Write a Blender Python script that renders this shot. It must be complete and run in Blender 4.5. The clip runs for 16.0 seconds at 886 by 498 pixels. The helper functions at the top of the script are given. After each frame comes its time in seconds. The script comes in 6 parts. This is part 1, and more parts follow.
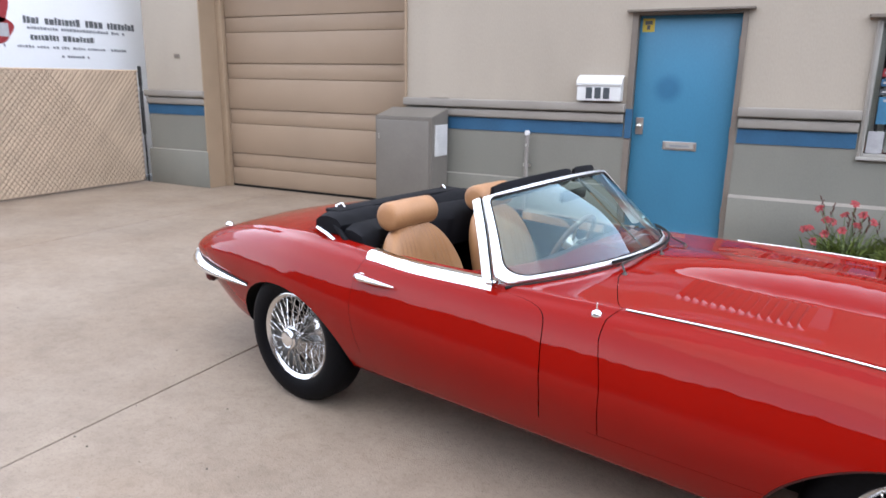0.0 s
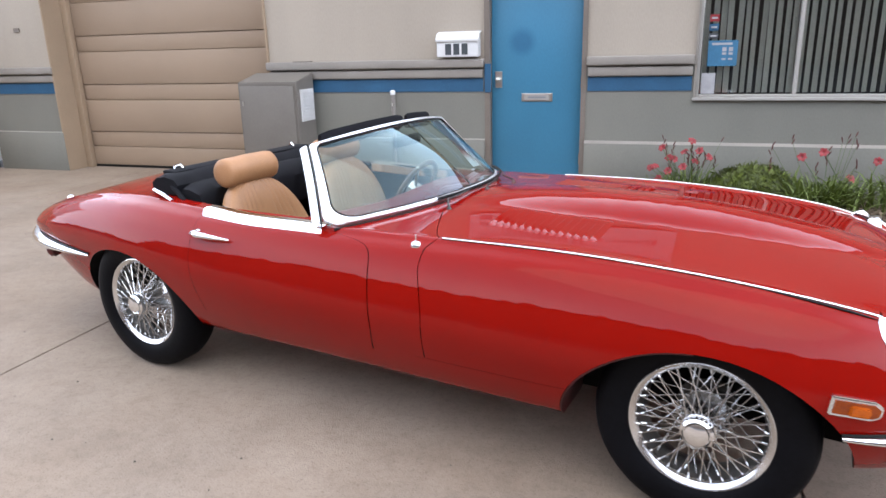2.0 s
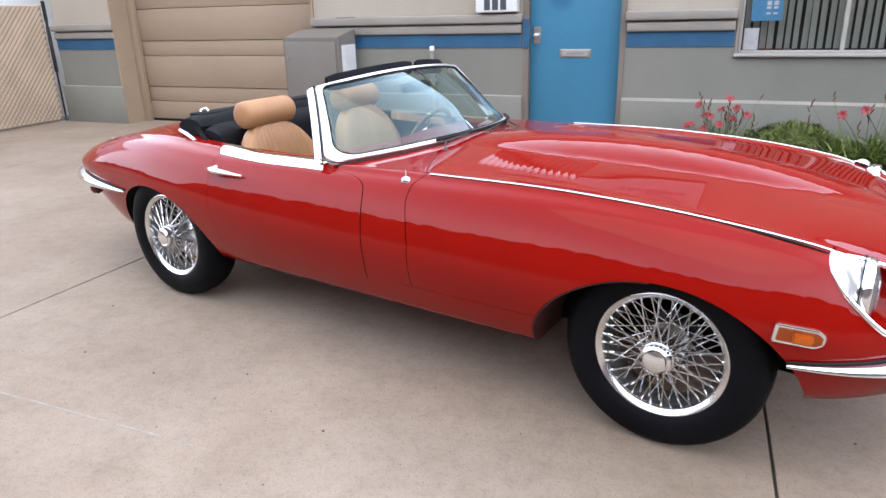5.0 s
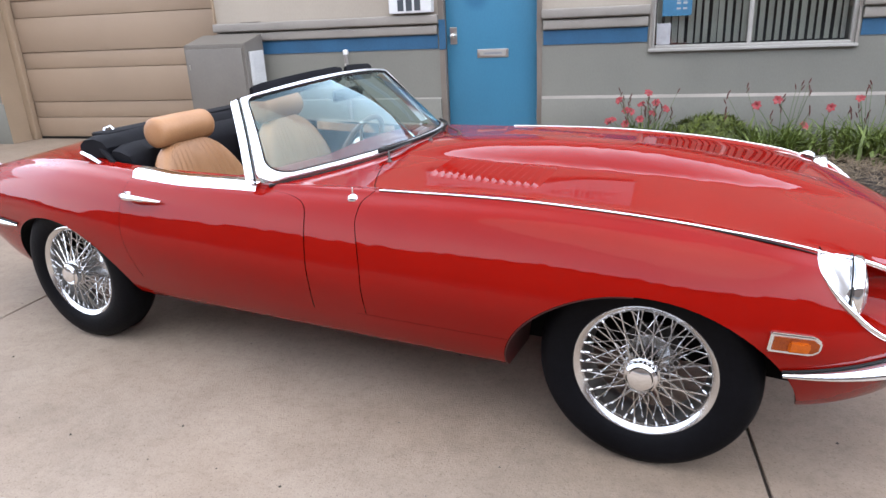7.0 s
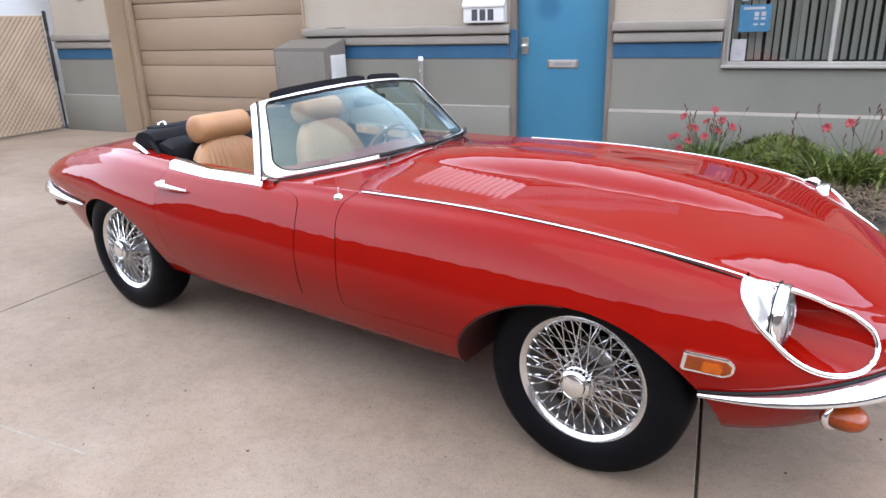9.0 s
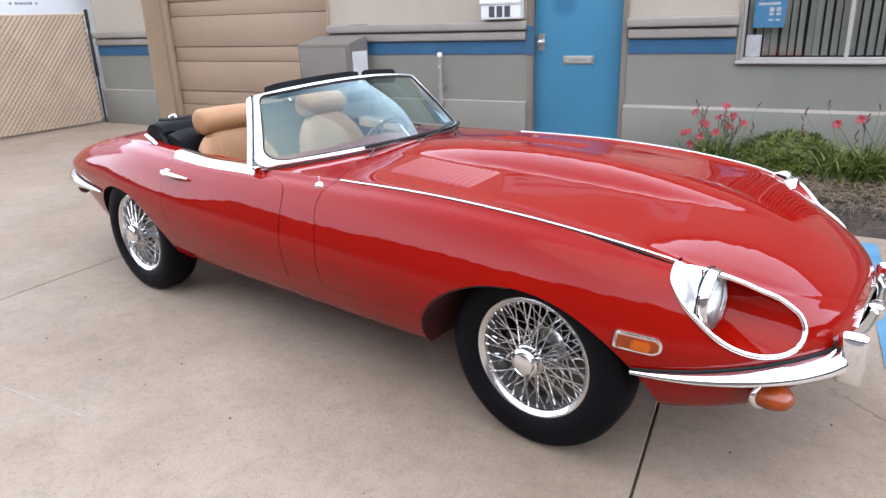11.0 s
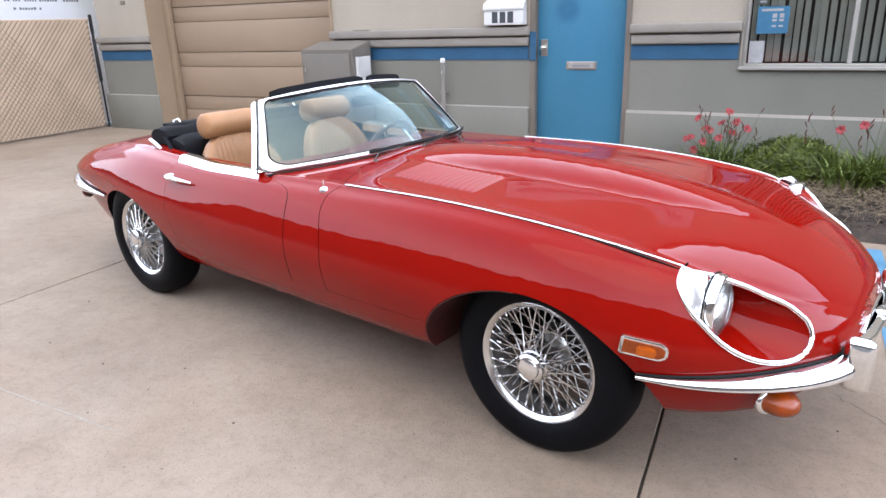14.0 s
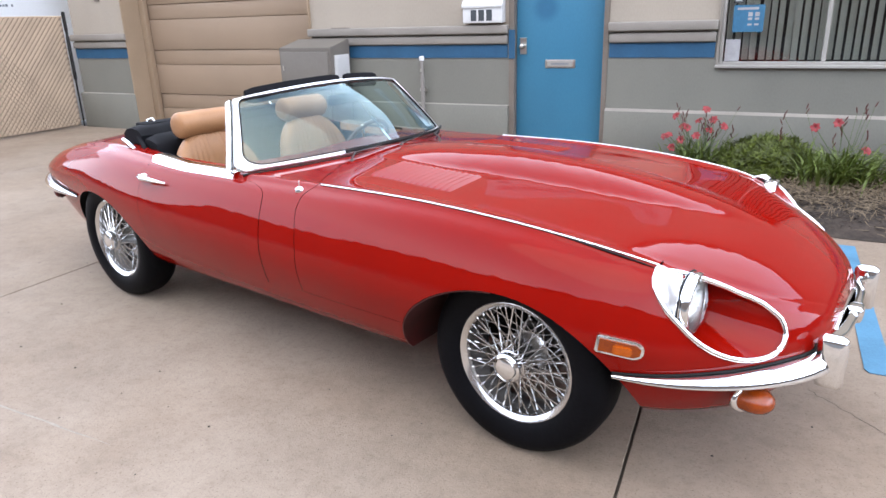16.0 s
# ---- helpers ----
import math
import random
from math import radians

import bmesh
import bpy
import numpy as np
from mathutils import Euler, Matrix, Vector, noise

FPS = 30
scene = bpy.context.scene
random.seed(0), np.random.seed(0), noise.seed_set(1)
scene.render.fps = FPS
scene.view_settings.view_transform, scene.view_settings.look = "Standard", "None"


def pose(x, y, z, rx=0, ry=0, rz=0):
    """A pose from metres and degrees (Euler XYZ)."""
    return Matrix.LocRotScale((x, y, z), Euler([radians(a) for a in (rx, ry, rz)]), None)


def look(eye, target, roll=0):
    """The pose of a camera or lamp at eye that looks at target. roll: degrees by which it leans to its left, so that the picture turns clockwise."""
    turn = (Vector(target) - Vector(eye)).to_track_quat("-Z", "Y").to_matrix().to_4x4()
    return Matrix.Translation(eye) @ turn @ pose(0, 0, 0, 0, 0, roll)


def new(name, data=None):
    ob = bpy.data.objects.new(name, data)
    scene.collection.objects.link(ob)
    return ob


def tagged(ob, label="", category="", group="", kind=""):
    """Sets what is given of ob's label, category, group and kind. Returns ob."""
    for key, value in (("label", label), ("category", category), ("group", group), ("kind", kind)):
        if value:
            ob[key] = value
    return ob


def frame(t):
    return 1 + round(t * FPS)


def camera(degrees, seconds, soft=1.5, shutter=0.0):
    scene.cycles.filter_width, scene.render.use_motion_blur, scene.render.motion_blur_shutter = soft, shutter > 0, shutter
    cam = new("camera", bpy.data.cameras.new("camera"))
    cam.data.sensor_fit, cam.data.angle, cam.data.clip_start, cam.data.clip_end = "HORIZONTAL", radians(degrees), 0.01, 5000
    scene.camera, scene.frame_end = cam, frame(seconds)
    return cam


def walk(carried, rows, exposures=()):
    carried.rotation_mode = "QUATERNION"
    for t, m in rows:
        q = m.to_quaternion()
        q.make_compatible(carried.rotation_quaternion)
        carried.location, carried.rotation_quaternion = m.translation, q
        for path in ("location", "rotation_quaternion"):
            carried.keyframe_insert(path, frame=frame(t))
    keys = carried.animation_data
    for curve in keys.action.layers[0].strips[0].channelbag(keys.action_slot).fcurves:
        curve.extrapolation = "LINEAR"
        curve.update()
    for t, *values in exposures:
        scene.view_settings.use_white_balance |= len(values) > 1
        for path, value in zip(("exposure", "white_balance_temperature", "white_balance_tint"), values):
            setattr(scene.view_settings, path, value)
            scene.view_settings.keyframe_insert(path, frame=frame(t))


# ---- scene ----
from mathutils.bvhtree import BVHTree
# camera and its walk
cam = camera(66.0, 16.0, shutter=0.4)
PATH = [
    (0, (1.462, -6.837, 1.496), (0.585, -5.106, 1.012), 0.9),
    (0.5, (1.548, -6.838, 1.515), (0.597, -5.13, 1.093), 0.1),
    (1, (1.655, -6.763, 1.512), (0.822, -5.0, 1.064), -0.3),
    (1.5, (1.713, -6.791, 1.475), (0.955, -5.0, 1.009), 0.0),
    (2, (1.76, -6.852, 1.418), (1.154, -5.033, 0.848), -1.5),
    (2.5, (1.953, -6.874, 1.39), (1.222, -5.099, 0.828), 1.3),
    (3, (2.107, -6.904, 1.372), (1.312, -5.169, 0.772), -0.6),
    (3.5, (2.192, -6.924, 1.353), (1.487, -5.171, 0.698), -1.0),
    (4, (2.194, -6.922, 1.348), (1.473, -5.183, 0.674), -1.7),
    (4.5, (2.135, -6.917, 1.345), (1.402, -5.18, 0.677), -1.0),
    (4.7, (2.101, -6.928, 1.349), (1.344, -5.199, 0.687), -1.6),
    (6.8, (1.844, -6.77, 1.344), (1.237, -4.983, 0.682), -3.1),
    (7, (1.841, -6.767, 1.345), (1.321, -4.954, 0.679), -2.8),
    (7.5, (1.866, -6.762, 1.352), (1.316, -4.975, 0.642), -4.2),
    (8, (2.089, -6.715, 1.329), (1.361, -4.992, 0.621), -1.6),
    (8.5, (2.255, -6.71, 1.354), (1.528, -4.965, 0.7), -2.1),
    (8.7, (2.274, -6.744, 1.369), (1.516, -5.01, 0.72), -1.8),
    (10.8, (2.595, -6.789, 1.377), (1.677, -5.131, 0.74), -2.7),
    (11, (2.598, -6.787, 1.376), (1.696, -5.125, 0.726), -1.9),
    (11.5, (2.598, -6.776, 1.37), (1.697, -5.115, 0.714), -1.8),
    (12, (2.594, -6.761, 1.369), (1.703, -5.099, 0.704), -1.7),
    (12.5, (2.588, -6.772, 1.372), (1.692, -5.112, 0.706), -1.1),
    (13, (2.595, -6.795, 1.373), (1.675, -5.143, 0.72), -2.3),
    (13.5, (2.59, -6.791, 1.366), (1.683, -5.127, 0.728), -1.9),
    (14, (2.587, -6.79, 1.373), (1.679, -5.125, 0.738), -1.8),
    (14.5, (2.584, -6.783, 1.37), (1.667, -5.122, 0.737), -1.7),
    (15, (2.582, -6.775, 1.37), (1.676, -5.112, 0.726), -1.4),
    (15.5, (2.589, -6.77, 1.372), (1.701, -5.098, 0.726), -1.7),
    (16, (2.597, -6.768, 1.374), (1.736, -5.081, 0.732), -1.7),
]
walk(cam, [(t, look(eye, target, roll)) for t, eye, target, roll in PATH], exposures=[(0.0, -0.13), (2.0, -0.11), (3.5, 0.0), (16.0, 0.0)])

# ---- world and light: bright overcast ----
world = bpy.data.worlds.new("overcast")
scene.world = world
world.use_nodes = True
wn = world.node_tree
wn.nodes.clear()
sky = wn.nodes.new("ShaderNodeTexSky")
sky.sky_type, sky.sun_disc = "NISHITA", False
sky.sun_elevation, sky.sun_rotation = radians(72), radians(166)
sky.air_density, sky.dust_density, sky.ozone_density = 1.0, 6.0, 1.0
cloud_map = wn.nodes.new("ShaderNodeTexCoord")
cloud = wn.nodes.new("ShaderNodeTexNoise")
cloud.inputs["Scale"].default_value, cloud.inputs["Detail"].default_value = 2.2, 5
ramp = wn.nodes.new("ShaderNodeValToRGB")
ramp.color_ramp.elements[0].position, ramp.color_ramp.elements[0].color = 0.3, (5.65, 6.7, 9.0, 1)
ramp.color_ramp.elements[1].position, ramp.color_ramp.elements[1].color = 0.7, (9.25, 9.8, 11.1, 1)
veil = wn.nodes.new("ShaderNodeMixRGB")
veil.inputs[0].default_value = 0.82
bg = wn.nodes.new("ShaderNodeBackground")
bg.inputs["Strength"].default_value = 0.220
out = wn.nodes.new("ShaderNodeOutputWorld")
wn.links.new(cloud_map.outputs["Generated"], cloud.inputs["Vector"])
wn.links.new(cloud.outputs["Fac"], ramp.inputs[0])
wn.links.new(sky.outputs[0], veil.inputs[1])
wn.links.new(ramp.outputs[0], veil.inputs[2])
# the cloud is thinnest beyond the building, so that side of the sky is somewhat brighter
toward, glow, lit = wn.nodes.new("ShaderNodeVectorMath"), wn.nodes.new("ShaderNodeMapRange"), wn.nodes.new("ShaderNodeVectorMath")
toward.operation, lit.operation, glow.interpolation_type = "DOT_PRODUCT", "SCALE", "SMOOTHSTEP"
toward.inputs[1].default_value = (0.60, 0.75, 0.28)
glow.inputs["From Min"].default_value, glow.inputs["From Max"].default_value = -0.8, 0.9
glow.inputs["To Min"].default_value, glow.inputs["To Max"].default_value = 0.92, 1.45
wn.links.new(cloud_map.outputs["Generated"], toward.inputs[0])
wn.links.new(toward.outputs["Value"], glow.inputs["Value"])
wn.links.new(veil.outputs[0], lit.inputs[0])
# haze makes the sky brighter low down
haze, both, height = wn.nodes.new("ShaderNodeMapRange"), wn.nodes.new("ShaderNodeMath"), wn.nodes.new("ShaderNodeSeparateXYZ")
both.operation = "MULTIPLY"
haze.inputs["From Min"].default_value, haze.inputs["From Max"].default_value = 0.45, 0.92
haze.inputs["To Min"].default_value, haze.inputs["To Max"].default_value = 2.45, 0.76
wn.links.new(cloud_map.outputs["Generated"], height.inputs[0])
wn.links.new(height.outputs["Z"], haze.inputs["Value"])
wn.links.new(glow.outputs[0], both.inputs[0])
wn.links.new(haze.outputs[0], both.inputs[1])
wn.links.new(both.outputs[0], lit.inputs["Scale"])
wn.links.new(lit.outputs[0], bg.inputs["Color"])
wn.links.new(bg.outputs[0], out.inputs["Surface"])

sun = new("sun", bpy.data.lights.new("sun", "SUN"))
sun.data.energy, sun.data.angle, sun.data.color = 1.0, radians(60), (1.0, 0.93, 0.82)
sun.matrix_world = look((0.7, -2.4, 7.6), (0, 0, 0))


# ---- materials ----
def mat(name, col, rough=0.5, metal=0.0, var=0.12, scale=3.0, fine=40.0, bump=0.0, coat=0.0, spec=0.5, dark=None, streak=1.0, per=0.0):
    """A surface with two scales of variation: col drifts by var at scale, and towards dark in patches."""
    m = bpy.data.materials.new(name)
    m.use_nodes = True
    n, l = m.node_tree.nodes, m.node_tree.links
    b = n["Principled BSDF"]
    b.inputs["Roughness"].default_value, b.inputs["Metallic"].default_value = rough, metal
    b.inputs["Specular IOR Level"].default_value = spec
    b.inputs["Coat Weight"].default_value, b.inputs["Coat Roughness"].default_value = coat, 0.018
    b.inputs["Coat IOR"].default_value = 1.305
    b.inputs["Base Color"].default_value = (*col, 1)
    if var <= 0 and bump <= 0 and dark is None and per <= 0:
        return m
    geo = n.new("ShaderNodeNewGeometry")
    mapping = n.new("ShaderNodeMapping")
    mapping.inputs["Scale"].default_value = (1, 1, 1 / streak)
    l.new(geo.outputs["Position"], mapping.inputs["Vector"])
    big, small = n.new("ShaderNodeTexNoise"), n.new("ShaderNodeTexNoise")
    for tex, s, d in ((big, scale, 6), (small, fine, 4)):
        tex.inputs["Scale"].default_value, tex.inputs["Detail"].default_value = s, d
        l.new(mapping.outputs[0], tex.inputs["Vector"])
    mixer = n.new("ShaderNodeMix")
    mixer.data_type = "RGBA"
    low = dark if dark else tuple(c * (1 - 2 * var) for c in col)
    mixer.inputs["A"].default_value = (*low, 1)
    mixer.inputs["B"].default_value = (*[min(1, c * (1 + 0.4 * var)) for c in col], 1)
    span = n.new("ShaderNodeMapRange")
    span.inputs["From Min"].default_value, span.inputs["From Max"].default_value = 0.3, 0.62
    add = n.new("ShaderNodeMath")
    add.operation = "MULTIPLY_ADD"
    add.inputs[1].default_value = 0.35
    l.new(small.outputs["Fac"], add.inputs[0])
    half = n.new("ShaderNodeMath")
    half.operation = "MULTIPLY"
    half.inputs[1].default_value = 0.65
    l.new(big.outputs["Fac"], half.inputs[0])
    l.new(half.outputs[0], add.inputs[2])
    l.new(add.outputs[0], span.inputs["Value"])
    l.new(span.outputs[0], mixer.inputs["Factor"])
    last = mixer.outputs["Result"]
    if per > 0:
        info = n.new("ShaderNodeObjectInfo")
        hsv = n.new("ShaderNodeHueSaturation")
        rng = n.new("ShaderNodeMapRange")
        rng.inputs["To Min"].default_value, rng.inputs["To Max"].default_value = 1 - per, 1 + per
        l.new(info.outputs["Random"], rng.inputs["Value"])
        l.new(rng.outputs[0], hsv.inputs["Value"])
        l.new(last, hsv.inputs["Color"])
        last = hsv.outputs[0]
    l.new(last, b.inputs["Base Color"])
    if bump > 0:
        bp = n.new("ShaderNodeBump")
        bp.inputs["Strength"].default_value, bp.inputs["Distance"].default_value = min(1.0, bump), 0.004
        l.new(small.outputs["Fac"], bp.inputs["Height"])
        l.new(bp.outputs[0], b.inputs["Normal"])
    return m


RED = mat("red_paint", (0.216, 0.0036, 0.0014), 0.5, 0, 0.03, 6, 900, 0, coat=1.0, spec=0.0)
CHROME = mat("chrome", (0.86, 0.87, 0.88), 0.045, 1.0, 0.02, 9, 60)
CHROME_WIRE = mat("chrome_wire", (0.74, 0.74, 0.74), 0.2, 1.0, 0.04, 9, 60)
STAINLESS = mat("bright_trim", (0.90, 0.91, 0.92), 0.40, 1.0, 0.02, 9, 60)
RIM = mat("rim_barrel", (0.22, 0.22, 0.22), 0.42, 1.0, 0.1, 9, 60)
BLACK = mat("black_inside", (0.005, 0.005, 0.005), 0.9, 0, 0.2, 6, 60, 0.2, spec=0.1)
DARK_RED = mat("dark_red", (0.0451, 0.00246, 0.00164), 0.6, 0, 0.25, 12, 60)
RUBBER = mat("tyre_rubber", (0.0042, 0.0042, 0.0055), 0.55, 0, 0.25, 5, 80, 0.25, spec=0.08)
TRIM_RUBBER = mat("rubber_trim", (0.008, 0.008, 0.008), 0.6, 0, 0, spec=0.2)
LEATHER = mat("tan_leather", (0.36, 0.178, 0.078), 0.5, 0, 0.10, 7, 160, 0.08)
VINYL = mat("black_vinyl", (0.0052, 0.0052, 0.0072), 0.75, 0, 0.25, 8, 160, 0.12, spec=0.15)
DASH = mat("black_dash", (0.012, 0.012, 0.0132), 0.7, 0, 0.2, 8, 160, 0.08, spec=0.3)
WOOD = mat("steering_wood", (0.12, 0.0539, 0.021), 0.3, 0, 0.2, 14, 60, coat=0.6)
AMBER = mat("amber_lens", (0.42, 0.078, 0.0015), 0.22, 0, 0.14, 30, 200, 0.2, coat=0.25)
AMBER_DARK = mat("dark_amber_lens", (0.25, 0.038, 0.0013), 0.25, 0, 0.2, 30, 200, 0.2, coat=0.25)
REDLENS = mat("red_lens", (0.10, 0.004, 0.004), 0.3, 0, 0.10, 30, 200, 0.2, coat=0.2)
STUCCO = mat("cream_stucco", (0.385, 0.336, 0.276), 0.85, 0, 0.07, 1.3, 90, 0.5, streak=3)
LEDGE = mat("ledge_paint", (0.2675, 0.2429, 0.214), 0.75, 0, 0.08, 2.5, 90, 0.3)
GREY = mat("grey_wall_paint", (0.191, 0.188, 0.161), 0.8, 0, 0.07, 1.6, 80, 0.4, streak=2)
BLUE = mat("blue_stripe_paint", (0.01862, 0.08988, 0.1798), 0.6, 0, 0.12, 3, 60, 0.2)


def door_paint():
    """Blue gloss paint with one darker smudge where a notice hung."""
    m = mat("blue_door_paint", (0.04161, 0.1847, 0.3028), 0.42, 0, 0.07, 1.6, 70, 0.12, streak=2)
    n, l = m.node_tree.nodes, m.node_tree.links
    b = n["Principled BSDF"]
    src = b.inputs["Base Color"].links[0].from_socket
    geo, dist, rng, mul = n.new("ShaderNodeNewGeometry"), n.new("ShaderNodeVectorMath"), n.new("ShaderNodeMapRange"), n.new("ShaderNodeMix")
    dist.operation = "DISTANCE"
    dist.inputs[1].default_value = (0.335, 0.055, 1.44)
    rng.inputs["From Min"].default_value, rng.inputs["From Max"].default_value = 0.06, 0.17
    rng.inputs["To Min"].default_value, rng.inputs["To Max"].default_value = 0.68, 0.0
    rng.interpolation_type = "SMOOTHSTEP"
    mul.data_type, mul.blend_type = "RGBA", "MULTIPLY"
    mul.inputs["B"].default_value = (0.25, 0.5, 0.62, 1)
    l.new(geo.outputs["Position"], dist.inputs[0])
    l.new(dist.outputs["Value"], rng.inputs["Value"])
    l.new(rng.outputs[0], mul.inputs["Factor"])
    l.new(src, mul.inputs["A"])
    l.new(mul.outputs["Result"], b.inputs["Base Color"])
    return m


DOORBLUE = door_paint()
TAUPE = mat("frame_taupe", (0.1755, 0.1466, 0.1209), 0.6, 0, 0.10, 4, 60, 0.15)
GARAGE = mat("garage_tan", (0.3112, 0.2279, 0.159), 0.6, 0, 0.05, 1.5, 60, 0.1, per=0.02)
JAMB = mat("jamb_tan", (0.328, 0.2397, 0.159), 0.65, 0, 0.06, 2.5, 60, 0.15)
CABINET = mat("cabinet_grey", (0.16, 0.1451, 0.126), 0.5, 0, 0.08, 2.5, 60, 0.1)
WHITE = mat("white_paint", (0.6163, 0.6163, 0.6078), 0.5, 0, 0.05, 5, 60, 0.1)
SILLWHITE = mat("window_trim", (0.3467, 0.3328, 0.306), 0.5, 0, 0.06, 5, 60, 0.1)
BANNER = mat("white_banner", (0.73, 0.742, 0.754), 0.55, 0, 0.03, 1.2, 40, 0.1)
INK = mat("black_ink", (0.0492, 0.0574, 0.0656), 0.6, 0, 0)
PRINT = mat("worn_print", (0.107, 0.115, 0.123), 0.7, 0, 0.2, 40, 200)
BOARD = mat("sign_board", (0.45, 0.455, 0.47), 0.6, 0, 0.05, 2, 40)
GREYINK = mat("grey_ink", (0.18, 0.192, 0.21), 0.6, 0, 0)
REDINK = mat("red_ink", (0.252, 0.018, 0.0239), 0.6, 0, 0)
YELLOW = mat("yellow_sticker", (0.449, 0.33, 0.0299), 0.6, 0, 0.05)
NOTICE = mat("blue_notice", (0.041, 0.164, 0.287), 0.5, 0, 0.12, 12, 60)
PAPER = mat("pale_paper", (0.371, 0.371, 0.383), 0.7, 0, 0.08, 20, 60)
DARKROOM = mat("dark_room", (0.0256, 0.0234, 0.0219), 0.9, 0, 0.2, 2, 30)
BLIND = mat("blind_fabric", (0.689, 0.697, 0.648), 0.8, 0, 0.06, 8, 120, 0.2, per=0.06)
DARK_IRON = mat("brake_iron", (0.08, 0.075, 0.07), 0.55, 0.7, 0.2, 20, 120)
STEEL = mat("brushed_steel", (0.60, 0.58, 0.54), 0.35, 1.0, 0.06, 10, 120)
PIPE = mat("painted_pipe", (0.239, 0.221, 0.203), 0.55, 0, 0.08, 10, 60)
POST = mat("black_post", (0.0149, 0.0143, 0.0143), 0.55, 0, 0.2, 9, 60, 0.2)
SLAT = mat("fence_slat_tan", (0.5171, 0.394, 0.2793), 0.6, 0, 0.08, 2.5, 60, 0.1, per=0.05)
SLATDARK = mat("fence_backing", (0.29, 0.217, 0.16), 0.8, 0, 0.12, 5, 60)
WIRE = mat("fence_wire", (0.36, 0.275, 0.205), 0.5, 0.2, 0.08, 12, 60)


def concrete_yard():
    """Worn brushed concrete: broad stains, mottling and fine light and dark grains."""
    m = mat("concrete", (0.2894, 0.231, 0.1786), 0.82, 0, 0.09, 0.75, 140, 0.7, per=0.015)
    n, l = m.node_tree.nodes, m.node_tree.links
    b = n["Principled BSDF"]
    src = b.inputs["Base Color"].links[0].from_socket
    geo = n.new("ShaderNodeNewGeometry")
    for scale, detail, lo, hi, k in ((2.6, 8, 0.42, 0.70, 0.26), (0.55, 5, 0.42, 0.68, 0.34), (14.0, 6, 0.45, 0.75, 0.24), (45.0, 5, 0.50, 0.68, 0.22), (120.0, 2, 0.60, 0.70, 0.55)):
        tex, rng, mul = n.new("ShaderNodeTexNoise"), n.new("ShaderNodeMapRange"), n.new("ShaderNodeMix")
        tex.inputs["Scale"].default_value, tex.inputs["Detail"].default_value = scale, detail
        tex.inputs["Roughness"].default_value = 0.65
        rng.inputs["From Min"].default_value, rng.inputs["From Max"].default_value = lo, hi
        rng.inputs["To Min"].default_value, rng.inputs["To Max"].default_value = 0.0, k
        mul.data_type, mul.blend_type = "RGBA", "MULTIPLY"
        mul.inputs["B"].default_value = (0.62, 0.46, 0.30, 1) if scale < 1 else (0.35, 0.30, 0.26, 1)
        l.new(geo.outputs["Position"], tex.inputs["Vector"])
        l.new(tex.outputs["Fac"], rng.inputs["Value"])
        l.new(rng.outputs[0], mul.inputs["Factor"])
        l.new(src, mul.inputs["A"])
        src = mul.outputs["Result"]
    l.new(src, b.inputs["Base Color"])
    return m


CONCRETE = concrete_yard()
SEAM = mat("seam_mortar", (0.295, 0.262, 0.221), 0.9, 0, 0.2, 12, 90, 0.5)
JOINT = mat("joint_filler", (0.073, 0.0621, 0.0511), 0.95, 0, 0.3, 6, 60, 0.5)
ASPHALT = mat("asphalt", (0.065, 0.065, 0.066), 0.9, 0, 0.15, 1.5, 60, 0.5)
LINEBLUE = mat("blue_line_paint", (0.0778, 0.216, 0.347), 0.7, 0, 0.14, 5, 90, 0.3)
MULCH = mat("bark_mulch", (0.0508, 0.0377, 0.0295), 0.95, 0, 0.35, 14, 90, 0.9)
STRAW = mat("dry_straw", (0.18, 0.135, 0.0861), 0.9, 0, 0.2, 14, 60)
LEAF = mat("lily_leaf", (0.123, 0.168, 0.0287), 0.5, 0, 0.25, 9, 60)
SHRUB = mat("shrub_leaf", (0.092, 0.122, 0.008), 0.55, 0, 0.46, 16, 70)
STALK = mat("flower_stalk", (0.0836, 0.114, 0.0419), 0.6, 0, 0.2, 9, 60)
PETAL = mat("red_petal", (0.27, 0.024, 0.030), 0.5, 0, 0.2, 30, 90)
BUD = mat("dark_bud", (0.085, 0.022, 0.016), 0.6, 0, 0.2, 30, 90)
BARK = mat("bark", (0.0718, 0.0539, 0.0389), 0.9, 0, 0.3, 9, 60, 0.6)


def glass(name, tint, rough=0.0, mixfac=0.9, sheen=(1, 1, 1)):
    """Clear thin glass: mostly seen through, with a reflection tinted by sheen."""
    m = bpy.data.materials.new(name)
    m.use_nodes = True
    n, l = m.node_tree.nodes, m.node_tree.links
    n.remove(n["Principled BSDF"])
    clear, shine = n.new("ShaderNodeBsdfTransparent"), n.new("ShaderNodeBsdfGlossy")
    clear.inputs[0].default_value = (*tint, 1)
    shine.inputs["Roughness"].default_value = rough
    shine.inputs["Color"].default_value = (*sheen, 1)
    fres, mx = n.new("ShaderNodeFresnel"), n.new("ShaderNodeMixShader")
    fres.inputs["IOR"].default_value = mixfac
    l.new(fres.outputs[0], mx.inputs[0])
    l.new(clear.outputs[0], mx.inputs[1])
    l.new(shine.outputs[0], mx.inputs[2])
    l.new(mx.outputs[0], n["Material Output"].inputs["Surface"])
    return m


